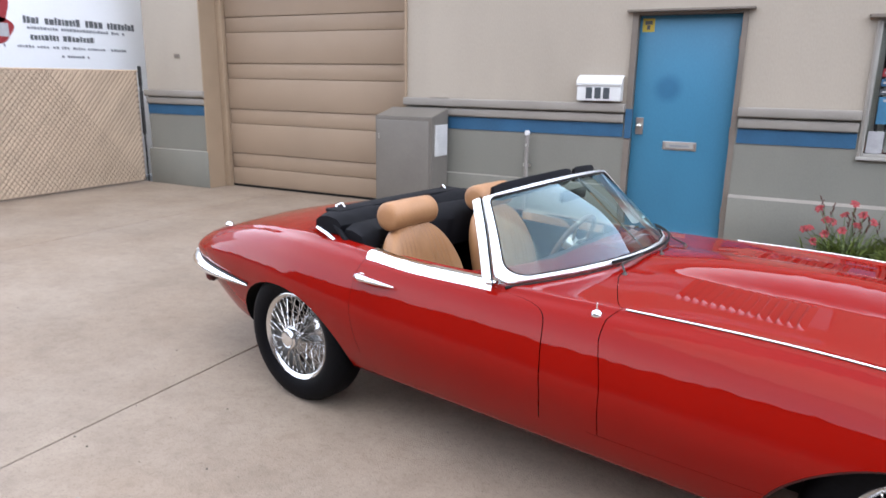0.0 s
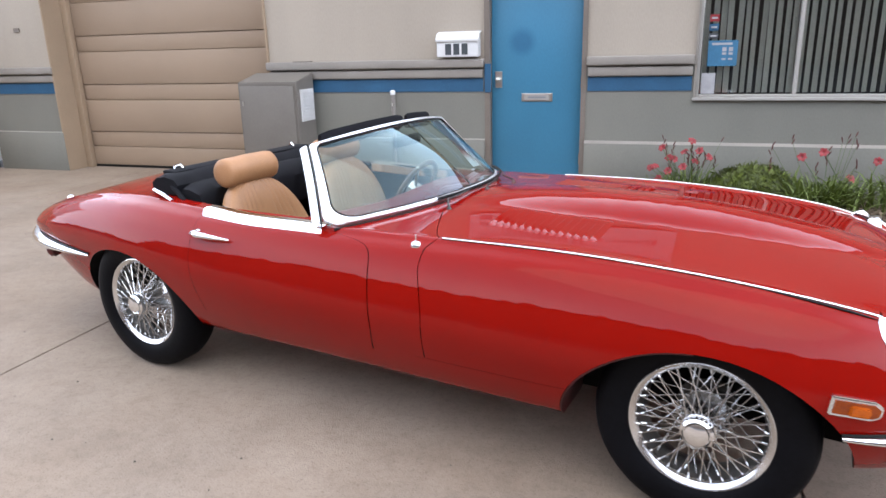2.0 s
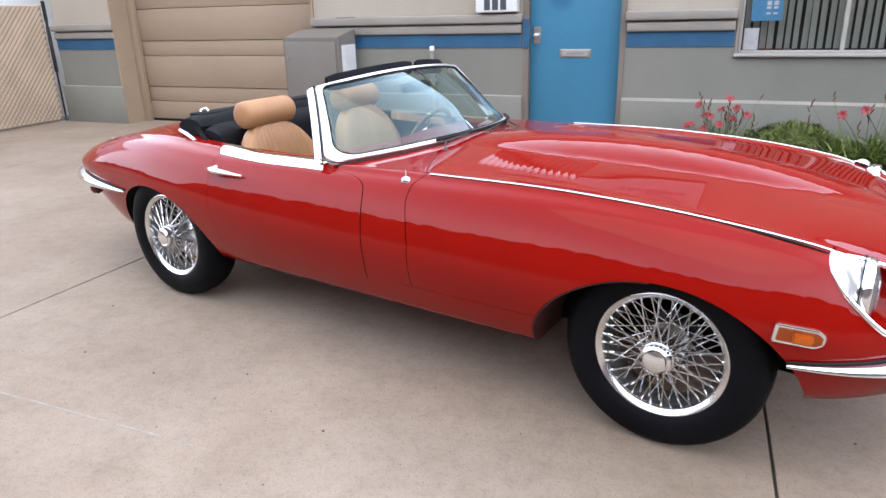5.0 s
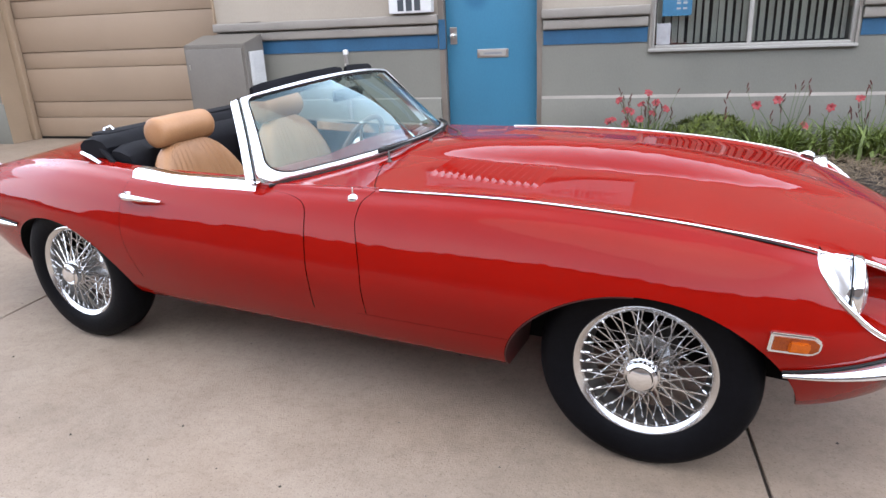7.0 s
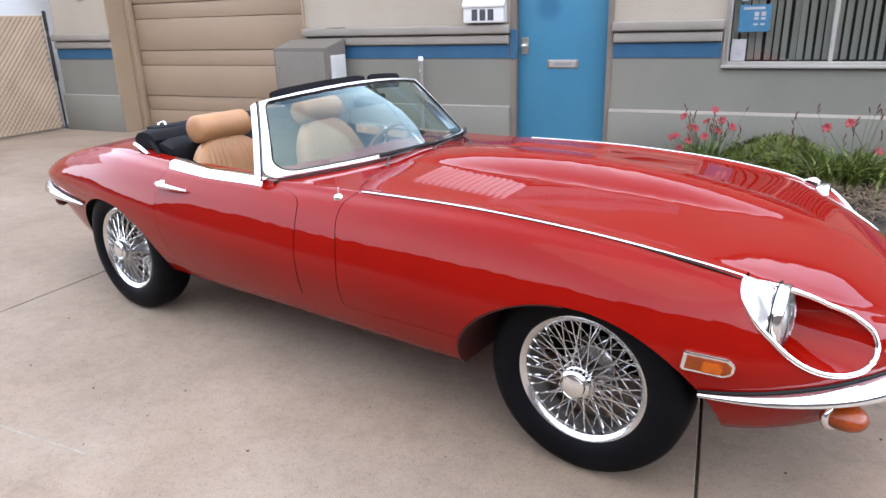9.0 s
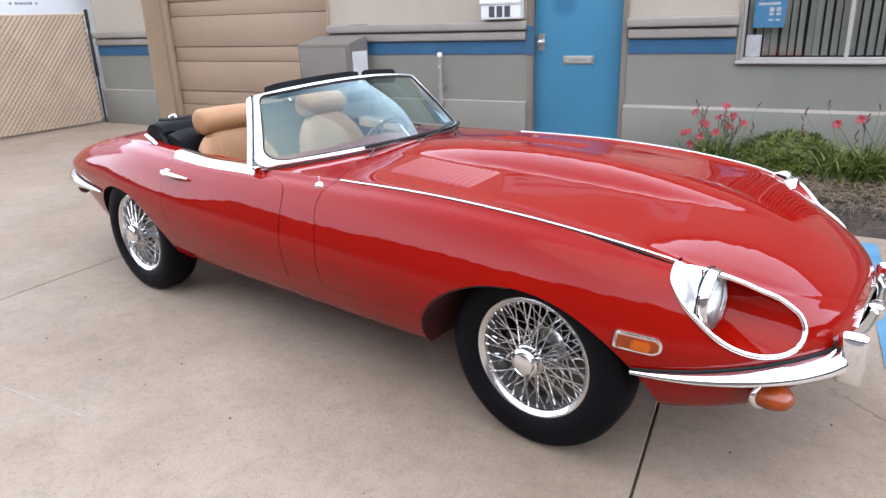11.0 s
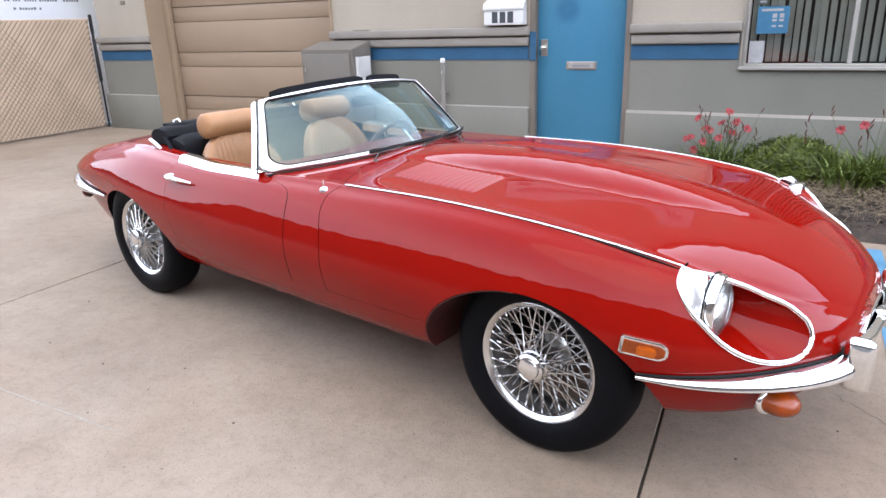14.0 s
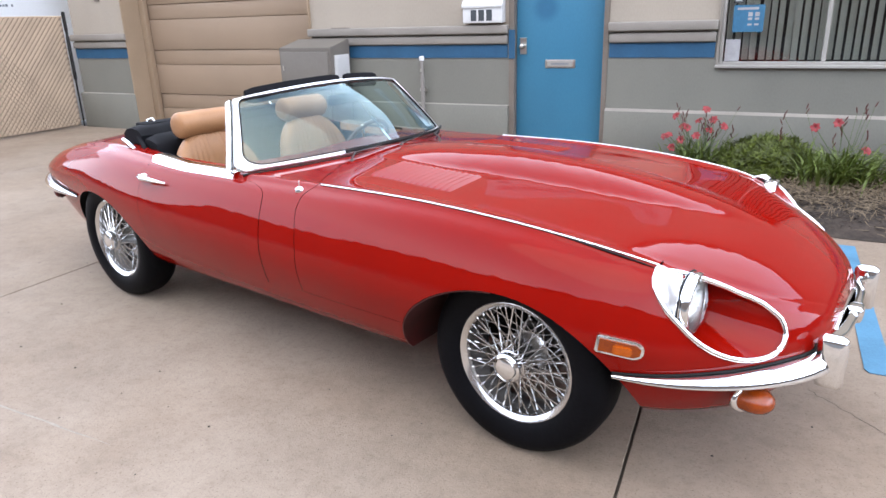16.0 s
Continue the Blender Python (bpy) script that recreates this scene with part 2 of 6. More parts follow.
# the screen's sheen tint puts the sky's blue into its reflection
SCREEN = glass("windscreen_glass", (0.64, 0.77, 0.75), 0.0, 1.92, (0.60, 0.81, 0.87))
PANE = glass("window_glass", (0.80, 0.84, 0.83), 0.0, 1.72)
LENS = glass("lamp_glass", (0.98, 0.99, 0.99), 0.05, 1.6)
REFLECTOR = mat("lamp_reflector", (0.95, 0.95, 0.94), 0.28, 1.0, 0.10, 40, 120, 0.4)


# ---- mesh helpers ----
def part(name, bm, material, parent=None, label="", smooth=None, kind=""):
    """Link a bmesh as one mesh object under a thing or a part. smooth: degrees under which edges are shaded round."""
    me = bpy.data.meshes.new(name)
    bmesh.ops.recalc_face_normals(bm, faces=bm.faces)
    if smooth is not None:
        for f in bm.faces:
            f.smooth = True
        for e in bm.edges:
            if len(e.link_faces) == 2 and e.calc_face_angle(0) > radians(smooth):
                e.smooth = False
    bm.to_mesh(me)
    bm.free()
    for m in material if isinstance(material, (list, tuple)) else [material]:
        me.materials.append(m)
    ob = new(name, me)
    if parent is not None:
        ob.parent = parent
    return tagged(ob, label, kind=kind)


def piece(name, me, parent, m):
    """One more object on a shared mesh, as a part of parent."""
    ob = new(name, me)
    ob.parent, ob.matrix_basis = parent, m
    return ob


def base(name, m, label, category, group="", kind=""):
    """An Empty that carries the parts of a thing."""
    ob = new(name)
    ob.empty_display_size = 0.1
    ob.matrix_world = m
    return tagged(ob, label, category, group, kind)


def box(bm, x0, x1, y0, y1, z0, z1, bevel=0.0, mi=0):
    r = bmesh.ops.create_cube(bm, size=1, matrix=Matrix.Translation(((x0 + x1) / 2, (y0 + y1) / 2, (z0 + z1) / 2)) @ Matrix.Diagonal((x1 - x0, y1 - y0, z1 - z0, 1)))
    if bevel > 0:
        es = list({e for v in r["verts"] for e in v.link_edges})
        bmesh.ops.bevel(bm, geom=es, offset=bevel, segments=2, affect="EDGES", profile=0.5)
    if mi:
        for f in bm.faces:
            if all(v.index == -1 for v in f.verts):
                f.material_index = mi
    return bm


def boxes(*args, bevel=0.0):
    bm = bmesh.new()
    for a in args:
        box(bm, *a, bevel=bevel)
    return bm


def tube(bm, pts, r, sides=8, cap=True, squash=None, closed=False):
    """A round bar along pts; r is a number or one radius a point; squash=(normal, factor) flattens it along a direction."""
    pts = [Vector(p) for p in pts]
    n = len(pts)
    rad = r if isinstance(r, (list, tuple)) else [r] * n
    rings, ref = [], None
    for i, p in enumerate(pts):
        a, b = pts[(i - 1) % n] if (closed or i) else p, pts[(i + 1) % n] if (closed or i < n - 1) else p
        t = (b - a).normalized()
        if ref is None:
            ref = t.orthogonal().normalized() if squash is None else (Vector(squash[0]) - t * t.dot(Vector(squash[0]))).normalized()
        if squash is not None:
            ref = (Vector(squash[0]) - t * t.dot(Vector(squash[0]))).normalized()
        else:
            ref = (ref - t * t.dot(ref)).normalized()
        side = t.cross(ref)
        k = squash[1] if squash else 1.0
        rings.append([bm.verts.new(p + (ref * math.cos(2 * math.pi * j / sides) * k + side * math.sin(2 * math.pi * j / sides)) * rad[i]) for j in range(sides)])
    for i in range(n if closed else n - 1):
        a, b = rings[i], rings[(i + 1) % n]
        for j in range(sides):
            bm.faces.new((a[j], a[(j + 1) % sides], b[(j + 1) % sides], b[j]))
    if cap and not closed:
        bm.faces.new(rings[0][::-1])
        bm.faces.new(rings[-1])
    return bm


def lathe(bm, profile, m=Matrix(), seg=48, closed=False):
    """Turn (radius, height) pairs round the z axis of m."""
    rings = []
    for r, h in profile:
        rings.append([bm.verts.new(m @ Vector((r * math.cos(2 * math.pi * j / seg), r * math.sin(2 * math.pi * j / seg), h))) for j in range(seg)] if r > 1e-6 else [bm.verts.new(m @ Vector((0, 0, h)))])
    k = len(rings)
    for i in range(k if closed else k - 1):
        a, b = rings[i], rings[(i + 1) % k]
        for j in range(seg):
            q = [a[j % len(a)], a[(j + 1) % len(a)], b[(j + 1) % len(b)], b[j % len(b)]]
            u = []
            for v in q:
                if v not in u:
                    u.append(v)
            if len(u) > 2:
                bm.faces.new(u)
    return bm


def prism(bm, outline, along, mi=0):
    """Extrude a closed outline (list of Vectors) by the vector along."""
    a = [bm.verts.new(p) for p in outline]
    b = [bm.verts.new(Vector(p) + Vector(along)) for p in outline]
    n = len(a)
    fs = [bm.faces.new(a), bm.faces.new(b[::-1])]
    fs += [bm.faces.new((a[i], b[i], b[(i + 1) % n], a[(i + 1) % n])) for i in range(n)]
    for f in fs:
        f.material_index = mi
    return bm


def keys(*pairs):
    """A smooth curve through (x, value) pairs that never overshoots."""
    pairs = sorted(pairs)
    X, Y = np.array([p[0] for p in pairs], float), np.array([p[1] for p in pairs], float)
    h, d = np.diff(X), np.diff(Y) / np.diff(X)
    m = np.zeros(len(X))
    for i in range(1, len(X) - 1):
        if d[i - 1] * d[i] > 0:
            w1, w2 = 2 * h[i] + h[i - 1], h[i] + 2 * h[i - 1]
            m[i] = (w1 + w2) / (w1 / d[i - 1] + w2 / d[i])
    m[0], m[-1] = d[0], d[-1]

    def f(x):
        x = min(max(x, X[0]), X[-1])
        i = min(max(int(np.searchsorted(X, x)) - 1, 0), len(X) - 2)
        s = (x - X[i]) / h[i]
        return float((1 + 2 * s) * (1 - s) ** 2 * Y[i] + s * (1 - s) ** 2 * h[i] * m[i] + s * s * (3 - 2 * s) * Y[i + 1] + s * s * (s - 1) * h[i] * m[i + 1])
    return f


# ---- ground ----
bm = bmesh.new()
bmesh.ops.create_grid(bm, x_segments=1, y_segments=1, size=400)
ground = part("ground", bm, ASPHALT, label="dark asphalt ground round the concrete yard", kind="structure")
ground.location.z = -0.03

# ---- facade ----
EAVE = 3.8


def structure(name, bm, m, label, **k):
    return part(name, bm, m, label=label, kind="structure", **k)


def sheet(name, corners, m, parent, label=""):
    """A single pane of glass, facing the way its corners turn."""
    me = bpy.data.meshes.new(name)
    me.from_pydata(corners, [], [tuple(range(len(corners)))])
    me.materials.append(m)
    ob = new(name, me)
    ob.parent = parent
    return tagged(ob, label)


DX0, DX1, DZ0, DZ1 = 0.0, 0.955, 0.0, 2.125      # door opening
WX0, WX1, WZ0, WZ1 = 1.97, 3.63, 0.900, 2.03      # window opening
GX0, GX1, GZ1 = -5.56, -2.49, 2.92                # garage opening
PX0 = -6.66
LOW = 0.968
# cream upper wall in butted blocks, 0.3 m thick
structure("wall_upper", boxes((PX0, GX0, 0.0, 0.3, 1.2, EAVE), (GX0, GX1, 0.0, 0.3, GZ1, EAVE), (GX1, DX0, 0.0, 0.3, 1.2, EAVE), (DX0, DX1, 0.0, 0.3, DZ1, EAVE),
          (DX1, WX0, 0.0, 0.3, 1.2, EAVE), (WX0, WX1, 0.0, 0.3, WZ1, EAVE), (WX1, 9.0, 0.0, 0.3, 1.2, EAVE)), STUCCO, "cream painted stucco wall of the workshop")
structure("wall_lower", boxes((PX0, GX0, -0.012, 0.3, 0.0, 1.2), (GX1, DX0, -0.012, 0.3, 0.0, 1.2), (DX1, WX0, -0.012, 0.3, 0.0, 1.2), (WX0, WX1, -0.012, 0.3, 0.0, WZ0),
          (WX1, 9.0, -0.012, 0.3, 0.0, 1.2)), GREY, "grey painted block wall base", smooth=30)
structure("wall_plinth", boxes((PX0 - 0.01, GX0 + 0.012, -0.058, -0.014, 0.0, 0.485), (GX1 - 0.012, DX0 - 0.031, -0.058, -0.014, 0.0, 0.485), (DX1 + 0.024, 9.0, -0.058, -0.014, 0.0, 0.470), bevel=0.004), GREY,
          "grey painted plinth course", smooth=40)
for x0, x1 in ((PX0 - 0.01, GX0 + 0.01), (GX1 - 0.01, DX0 - 0.031), (DX1 + 0.024, WX0 - 0.022), (WX1 + 0.022, 9.0)):
    structure("trim", boxes((x0, x1, -0.075, -0.002, 1.205, 1.29), (x0 + 0.012, x1 - 0.012, -0.05, -0.002, 1.105, 1.19), bevel=0.012), LEDGE, "moulded grey-beige ledge along the wall", smooth=45)
    structure("blue_band", boxes((x0 + 0.012, x1 - 0.012, -0.02, -0.006, LOW, 1.1)), BLUE, "blue painted band under the ledge")
structure("roof", boxes((PX0 - 0.15, 9.2, -0.06, 8.0, EAVE, EAVE + 0.18), bevel=0.02), LEDGE, "flat roof edge of the workshop")
structure("wall_back", boxes((PX0, 9.0, 7.6, 7.9, 0.0, EAVE), (PX0, PX0 + 0.3, 0.32, 7.6, 0.0, EAVE), (8.7, 9.0, 0.32, 7.6, 0.0, EAVE)), STUCCO, "plain wall that closes the workshop")

# sign board high on the wall, only ever seen mirrored in the bonnet
sign = base("wall_sign", pose(0.0, 0.0, 2.66), "white sign board with dark blurred lettering", "sign")
part("board", boxes((-0.30, 2.05, -0.03, -0.002, 0.0, 0.34), bevel=0.005), BOARD, sign)
rnd = random.Random(4)
xx = -0.20
while xx < 1.85:
    w = rnd.uniform(0.02, 0.055)
    if rnd.random() > 0.14:
        part("bar", boxes((xx, xx + w, -0.034, -0.0305, 0.16, rnd.uniform(0.215, 0.235))), GREYINK, sign)
    xx += w + 0.03
part("bar", boxes((-0.15, 0.02, -0.034, -0.0305, 0.05, 0.10)), GREYINK, sign)

# sloped top of the plinth
for x0, x1 in ((PX0 - 0.01, GX0 + 0.012), (GX1 - 0.012, DX0 - 0.031), (DX1 + 0.024, 9.0)):
    bm = bmesh.new()
    prism(bm, [Vector((x0, y, z)) for y, z in ((-0.058, 0.4705), (-0.014, 0.4705), (-0.014, 0.494), (-0.019, 0.494))], (x1 - x0, 0, 0))
    structure("plinth_cap", bm, LEDGE, "pale sloped top of the plinth course")

# ---- garage door ----
garage = base("garage_door", pose((GX0 + GX1) / 2, 0.33, 0.0), "closed tan sectional garage door with ribbed panels", "garage door", kind="structure")
gw = (GX1 - GX0) / 2
zz = [0.03, 0.27, 0.465, 0.865, 1.06, 1.46, 1.655, 2.05, 2.245]
for i in range(len(zz) - 1):
    hgt = zz[i + 1] - zz[i] - 0.006
    proud = 0.0 if i % 2 else 0.012
    part("panel", boxes((-gw - 0.05, gw + 0.05, -proud, 0.045, zz[i], zz[i] + hgt), bevel=0.007), GARAGE, garage, smooth=40)
part("panel", boxes((-gw - 0.05, gw + 0.05, -0.012, 0.045, 2.245, 2.60), bevel=0.006), GARAGE, garage, smooth=40)
part("panel", boxes((-gw - 0.05, gw + 0.05, -0.012, 0.045, 2.84, 2.99), bevel=0.006), GARAGE, garage, smooth=40)
for i in range(4):
    x0 = -gw + 0.12 + i * 0.73
    sheet("panel_window", [(x0, 0.015, 2.62), (x0 + 0.58, 0.015, 2.62), (x0 + 0.58, 0.015, 2.82), (x0, 0.015, 2.82)], PANE, garage, "narrow dark glass pane")
    part("window_rim", boxes((x0 - 0.03, x0, -0.016, 0.03, 2.6, 2.84), (x0 + 0.58, x0 + 0.61, -0.016, 0.03, 2.6, 2.84), (x0, x0 + 0.58, -0.016, 0.03, 2.6, 2.62), (x0, x0 + 0.58, -0.016, 0.03, 2.82, 2.84)), POST, garage, "dark window rim")
for i in range(5):
    x0 = (-gw - 0.05, -gw + 0.73, -gw + 1.46, -gw + 2.19, -gw + 2.92)[i]
    x1 = (-gw + 0.09, -gw + 0.82, -gw + 1.55, -gw + 2.28, gw + 0.05)[i]
    part("panel", boxes((x0, x1, -0.012, 0.045, 2.602, 2.838)), GARAGE, garage)
part("backing", boxes((-gw - 0.05, gw + 0.05, 0.05, 0.07, 0.0, 2.99)), GARAGE, garage)
part("bottom_seal", boxes((-gw - 0.05, gw + 0.05, -0.01, 0.04, 0.0, 0.028)), TRIM_RUBBER, garage, "black rubber seal")
for x0, x1 in ((GX0 + 0.002, GX0 + 0.10), (GX1 - 0.10, GX1 - 0.002)):
    structure("door_jamb", boxes((x0, x1, 0.24, 0.315, 0.0, GZ1), bevel=0.006), JAMB, "tan wooden garage jamb", smooth=40)
structure("jamb_lining", boxes((GX0 - 0.005, GX0 + 0.014, -0.05, 0.238, 0.0, GZ1), (GX1 - 0.014, GX1 + 0.005, -0.03, 0.238, 1.3, GZ1)), JAMB, "tan painted reveal of the garage opening")

# ---- blue entrance door ----
door = base("door_1", pose(DX0, 0.0, 0.0), "closed blue painted steel entrance door in a taupe frame", "door", kind="structure")
part("leaf", boxes((0.028, 0.927, 0.055, 0.10, 0.03, 2.10), bevel=0.004), DOORBLUE, door, smooth=40)
part("door_frame", boxes((-0.03, 0.025, -0.02, 0.12, 0.0, 2.125), (0.93, 0.978, -0.02, 0.12, 0.0, 2.125), (0.025, 0.93, -0.02, 0.12, 2.103, 2.125)), TAUPE, door)
part("drip_cap", boxes((-0.075, 1.03, -0.075, -0.001, 2.127, 2.15), bevel=0.005), TAUPE, door, "thin drip cap")
part("threshold", boxes((0.028, 0.927, -0.03, 0.12, 0.0, 0.028)), STEEL, door, "metal threshold")
knob = part("knob_plate", boxes((0.065, 0.135, 0.049, 0.056, 1.0, 1.16), bevel=0.002), STEEL, door, "steel lock plate")
bm = bmesh.new()
lathe(bm, [(0.0, 0.062), (0.018, 0.06), (0.027, 0.048), (0.027, 0.04), (0.014, 0.028), (0.011, 0.0), (0.02, -0.004)], Matrix.Translation((0.10, 0.048, 1.08)) @ Euler((radians(90), 0, 0)).to_matrix().to_4x4(), 20)
part("knob", bm, STEEL, knob, "round steel knob", smooth=50)
part("latch_guard", boxes((-0.028, 0.04, -0.03, -0.021, 0.96, 1.24), bevel=0.003), BLUE, door, "blue latch guard plate")
slot = part("mail_slot", boxes((0.335, 0.645, 0.045, 0.056, 0.865, 0.945), bevel=0.004), STEEL, door, "steel mail slot")
part("flap", boxes((0.36, 0.62, 0.038, 0.0445, 0.88, 0.93), bevel=0.003), SILLWHITE, slot, "pale flap")
part("bar", boxes((0.40, 0.58, 0.0435, 0.0378, 0.896, 0.914)), GREYINK, slot)
sticker = part("sticker", boxes((0.055, 0.165, 0.052, 0.0546, 1.955, 2.075)), YELLOW, door, "small yellow warning sticker")
for q in ((0.075, 0.145, 2.02, 2.055), (0.095, 0.125, 1.975, 2.015)):
    part("bar", boxes((q[0], q[1], 0.0505, 0.0518, q[2], q[3])), INK, sticker)
for z in (0.3, 1.05, 1.85):
    part("hinge", boxes((0.918, 0.945, 0.035, 0.054, z - 0.055, z + 0.055), bevel=0.003), TAUPE, door)

# ---- window ----
win = base("window_1", pose(0, 0, 0), "aluminium sliding window with vertical blinds", "window", kind="structure")
fr = 0.03
part("window_frame", boxes((WX0, WX0 + fr, 0.0, 0.09, WZ0, WZ1), (WX1 - fr, WX1, 0.0, 0.09, WZ0, WZ1), (WX0 + fr, WX1 - fr, 0.0, 0.09, WZ1 - fr, WZ1), (WX0 + fr, WX1 - fr, 0.0, 0.09, WZ0, WZ0 + fr), bevel=0.004), SILLWHITE, win, smooth=40)
part("mullion", boxes((2.782, 2.818, 0.01, 0.08, WZ0 + fr, WZ1 - fr), bevel=0.004), SILLWHITE, win)
part("window_sill", boxes((WX0 - 0.022, WX1 + 0.022, -0.05, 0.002, WZ0 - 0.022, WZ0 + 0.004), bevel=0.005), SILLWHITE, win, "pale projecting sill", smooth=40)
part("side_casing", boxes((WX0 - 0.018, WX0 - 0.001, -0.03, -0.0125, WZ0 + 0.006, WZ1)), LEDGE, win)
part("side_casing", boxes((WX1 + 0.001, WX1 + 0.018, -0.03, -0.0125, WZ0 + 0.006, WZ1)), LEDGE, win)
part("head_drip", boxes((WX0 - 0.08, WX1 + 0.08, -0.07, -0.001, WZ1 + 0.002, WZ1 + 0.032), bevel=0.005), TAUPE, win, "thin drip strip over the window")
for x0, x1 in ((WX0 + fr, 2.775), (2.825, WX1 - fr)):
    p = sheet("pane", [(x0, 0.043, WZ0 + fr), (x1, 0.043, WZ0 + fr), (x1, 0.043, WZ1 - fr), (x0, 0.043, WZ1 - fr)], PANE, win, "clear glass pane")
    p.visible_shadow = False
bm = boxes((-0.031, 0.031, -0.0015, 0.0015, 0.94, 1.965))
slat_mesh = bpy.data.meshes.new("slat")
bm.to_mesh(slat_mesh)
bm.free()
slat_mesh.materials.append(BLIND)
blinds = base("vertical_blinds", pose(0, 0.13, 0), "half-open cream vertical blinds inside the window", "blinds")
rnd = random.Random(7)
n = 24
for i in range(n):
    piece("slat", slat_mesh, blinds, pose(WX0 + 0.07 + i * (WX1 - WX0 - 0.13) / (n - 1), rnd.uniform(-0.004, 0.004), 0, 0, rnd.uniform(-0.6, 0.6), 41 + rnd.uniform(-6, 6)))
part("headrail", boxes((WX0 + 0.03, WX1 - 0.03, -0.025, 0.025, 1.965, 2.0)), SILLWHITE, blinds, "blind headrail")
# near-black walls put the unlit room's darkness into their colour
structure("room_box", boxes((WX0 - 0.3, WX1 + 0.3, 2.0, 2.05, 0.5, 2.4), (WX0 - 0.35, WX0 - 0.3, 0.31, 2.05, 0.5, 2.4), (WX1 + 0.3, WX1 + 0.35, 0.31, 2.05, 0.5, 2.4), (WX0 - 0.35, WX1 + 0.35, 0.31, 2.05, 0.45, 0.5), (WX0 - 0.35, WX1 + 0.35, 0.31, 2.05, 2.4, 2.45)), DARKROOM, "near-black box for the unlit room behind the window")
notice = base("window_notice", pose(2.055, 0.0385, 1.18), "blue printed notice taped inside the glass", "notice")
part("sheet", boxes((0.0, 0.25, -0.0015, 0.0, 0.0, 0.225)), NOTICE, notice)
for q in ((0.12, 0.155, 0.13, 0.165), (0.175, 0.21, 0.13, 0.165), (0.12, 0.155, 0.10, 0.12), (0.175, 0.21, 0.10, 0.12), (0.12, 0.155, 0.055, 0.07), (0.175, 0.21, 0.055, 0.07), (0.03, 0.20, 0.185, 0.205)):
    part("bar", boxes((q[0], q[1], -0.0028, -0.0016, q[2], q[3])), PAPER, notice)
for nm, z0, hh, m in (("red", 1.57, 0.06, REDINK), ("dark blue", 1.49, 0.06, BLUE), ("black", 1.42, 0.05, INK)):
    s = tagged(part("window_sticker", boxes((2.05, 2.13, 0.0435, 0.038, z0, z0 + hh)), m), "small %s sticker on the window glass" % nm, "sticker")
    part("bar", boxes((2.065, 2.115, 0.0352, 0.0433, z0 + hh * 0.35, z0 + hh * 0.65)), PAPER, s)
tagged(part("paper_sheet", boxes((2.015, 2.135, 0.0435, 0.038, 0.935, 1.12)), PAPER), "pale paper sheet in the window corner", "paper")

# ---- number box, cabinet, conduit ----
mb = base("wall_mailbox", pose(-0.285, -0.004, 1.31), "white metal wall mailbox with dark numerals", "mailbox")
bm = bmesh.new()
prism(bm, [Vector((-0.215, y, z)) for y, z in ((0, 0.0), (-0.10, 0.0), (-0.10, 0.165), (-0.075, 0.205), (0, 0.235))], (0.43, 0, 0))
bmesh.ops.bevel(bm, geom=bm.edges[:], offset=0.006, segments=2, affect="EDGES")
part("body", bm, WHITE, mb, smooth=40)
bm = bmesh.new()
prism(bm, [Vector((-0.222, y, z)) for y, z in ((0.0, 0.237), (-0.078, 0.208), (-0.106, 0.165), (-0.106, 0.148), (-0.112, 0.148), (-0.112, 0.168), (-0.082, 0.215), (0.0, 0.245))], (0.444, 0, 0))
part("lid", bm, WHITE, mb, "hinged white lid")
for i in range(3):
    x0 = -0.125 + i * 0.085
    part("bar", boxes((x0, x0 + 0.062, -0.1025, -0.1005, 0.022, 0.128)), INK, mb)

cab = base("utility_cabinet", pose(0, 0, 0), "grey painted steel utility cabinet with a sloping top", "cabinet")
bm = bmesh.new()
CX0, CX1, CY = -2.62, -1.92, -0.46
prism(bm, [Vector((CX0, y, z)) for y, z in ((-0.085, 0.02), (CY, 0.02), (CY, 1.10), (-0.085, 1.185))], (CX1 - CX0, 0, 0))
bmesh.ops.bevel(bm, geom=bm.edges[:], offset=0.008, segments=2, affect="EDGES")
part("body", bm, CABINET, cab, smooth=40)
part("front_door", boxes((CX0 + 0.03, CX1 - 0.03, CY - 0.014, CY - 0.001, 0.06, 1.06), bevel=0.004), CABINET, cab, smooth=40)
part("plinth", boxes((CX0 + 0.02, CX1 - 0.02, CY + 0.02, -0.1, 0.0, 0.019)), JOINT, cab)
part("latch", boxes((CX0 + 0.05, CX0 + 0.065, CY - 0.02, CY - 0.0145, 0.86, 0.91), bevel=0.002), STEEL, cab)
vent = part("vent", boxes((CX1 + 0.001, CX1 + 0.016, -0.40, -0.13, 0.69, 1.02), bevel=0.003), WHITE, cab, "white louvred vent cover")
for i in range(9):
    part("vent_slat", boxes((CX1 + 0.0165, CX1 + 0.026, -0.375, -0.155, 0.72 + i * 0.032, 0.735 + i * 0.032)), WHITE, vent)

pipe = base("conduit_pipe", pose(-1.0, -0.09, 0.0), "pale capped conduit pipe against the wall", "pipe")
bm = bmesh.new()
lathe(bm, [(0.0, 0.0), (0.022, 0.0), (0.022, 0.95), (0.0, 0.95)], seg=16)
part("shaft", bm, PIPE, pipe, smooth=50)
bm = bmesh.new()
lathe(bm, [(0.0, 0.945), (0.027, 0.945), (0.027, 0.982), (0.018, 0.992), (0.0, 0.992)], seg=16)
part("cap", bm, WHITE, pipe, "pale cap", smooth=50)
part("bracket", boxes((-0.04, 0.04, 0.02, 0.045, 0.62, 0.65)), STEEL, pipe)
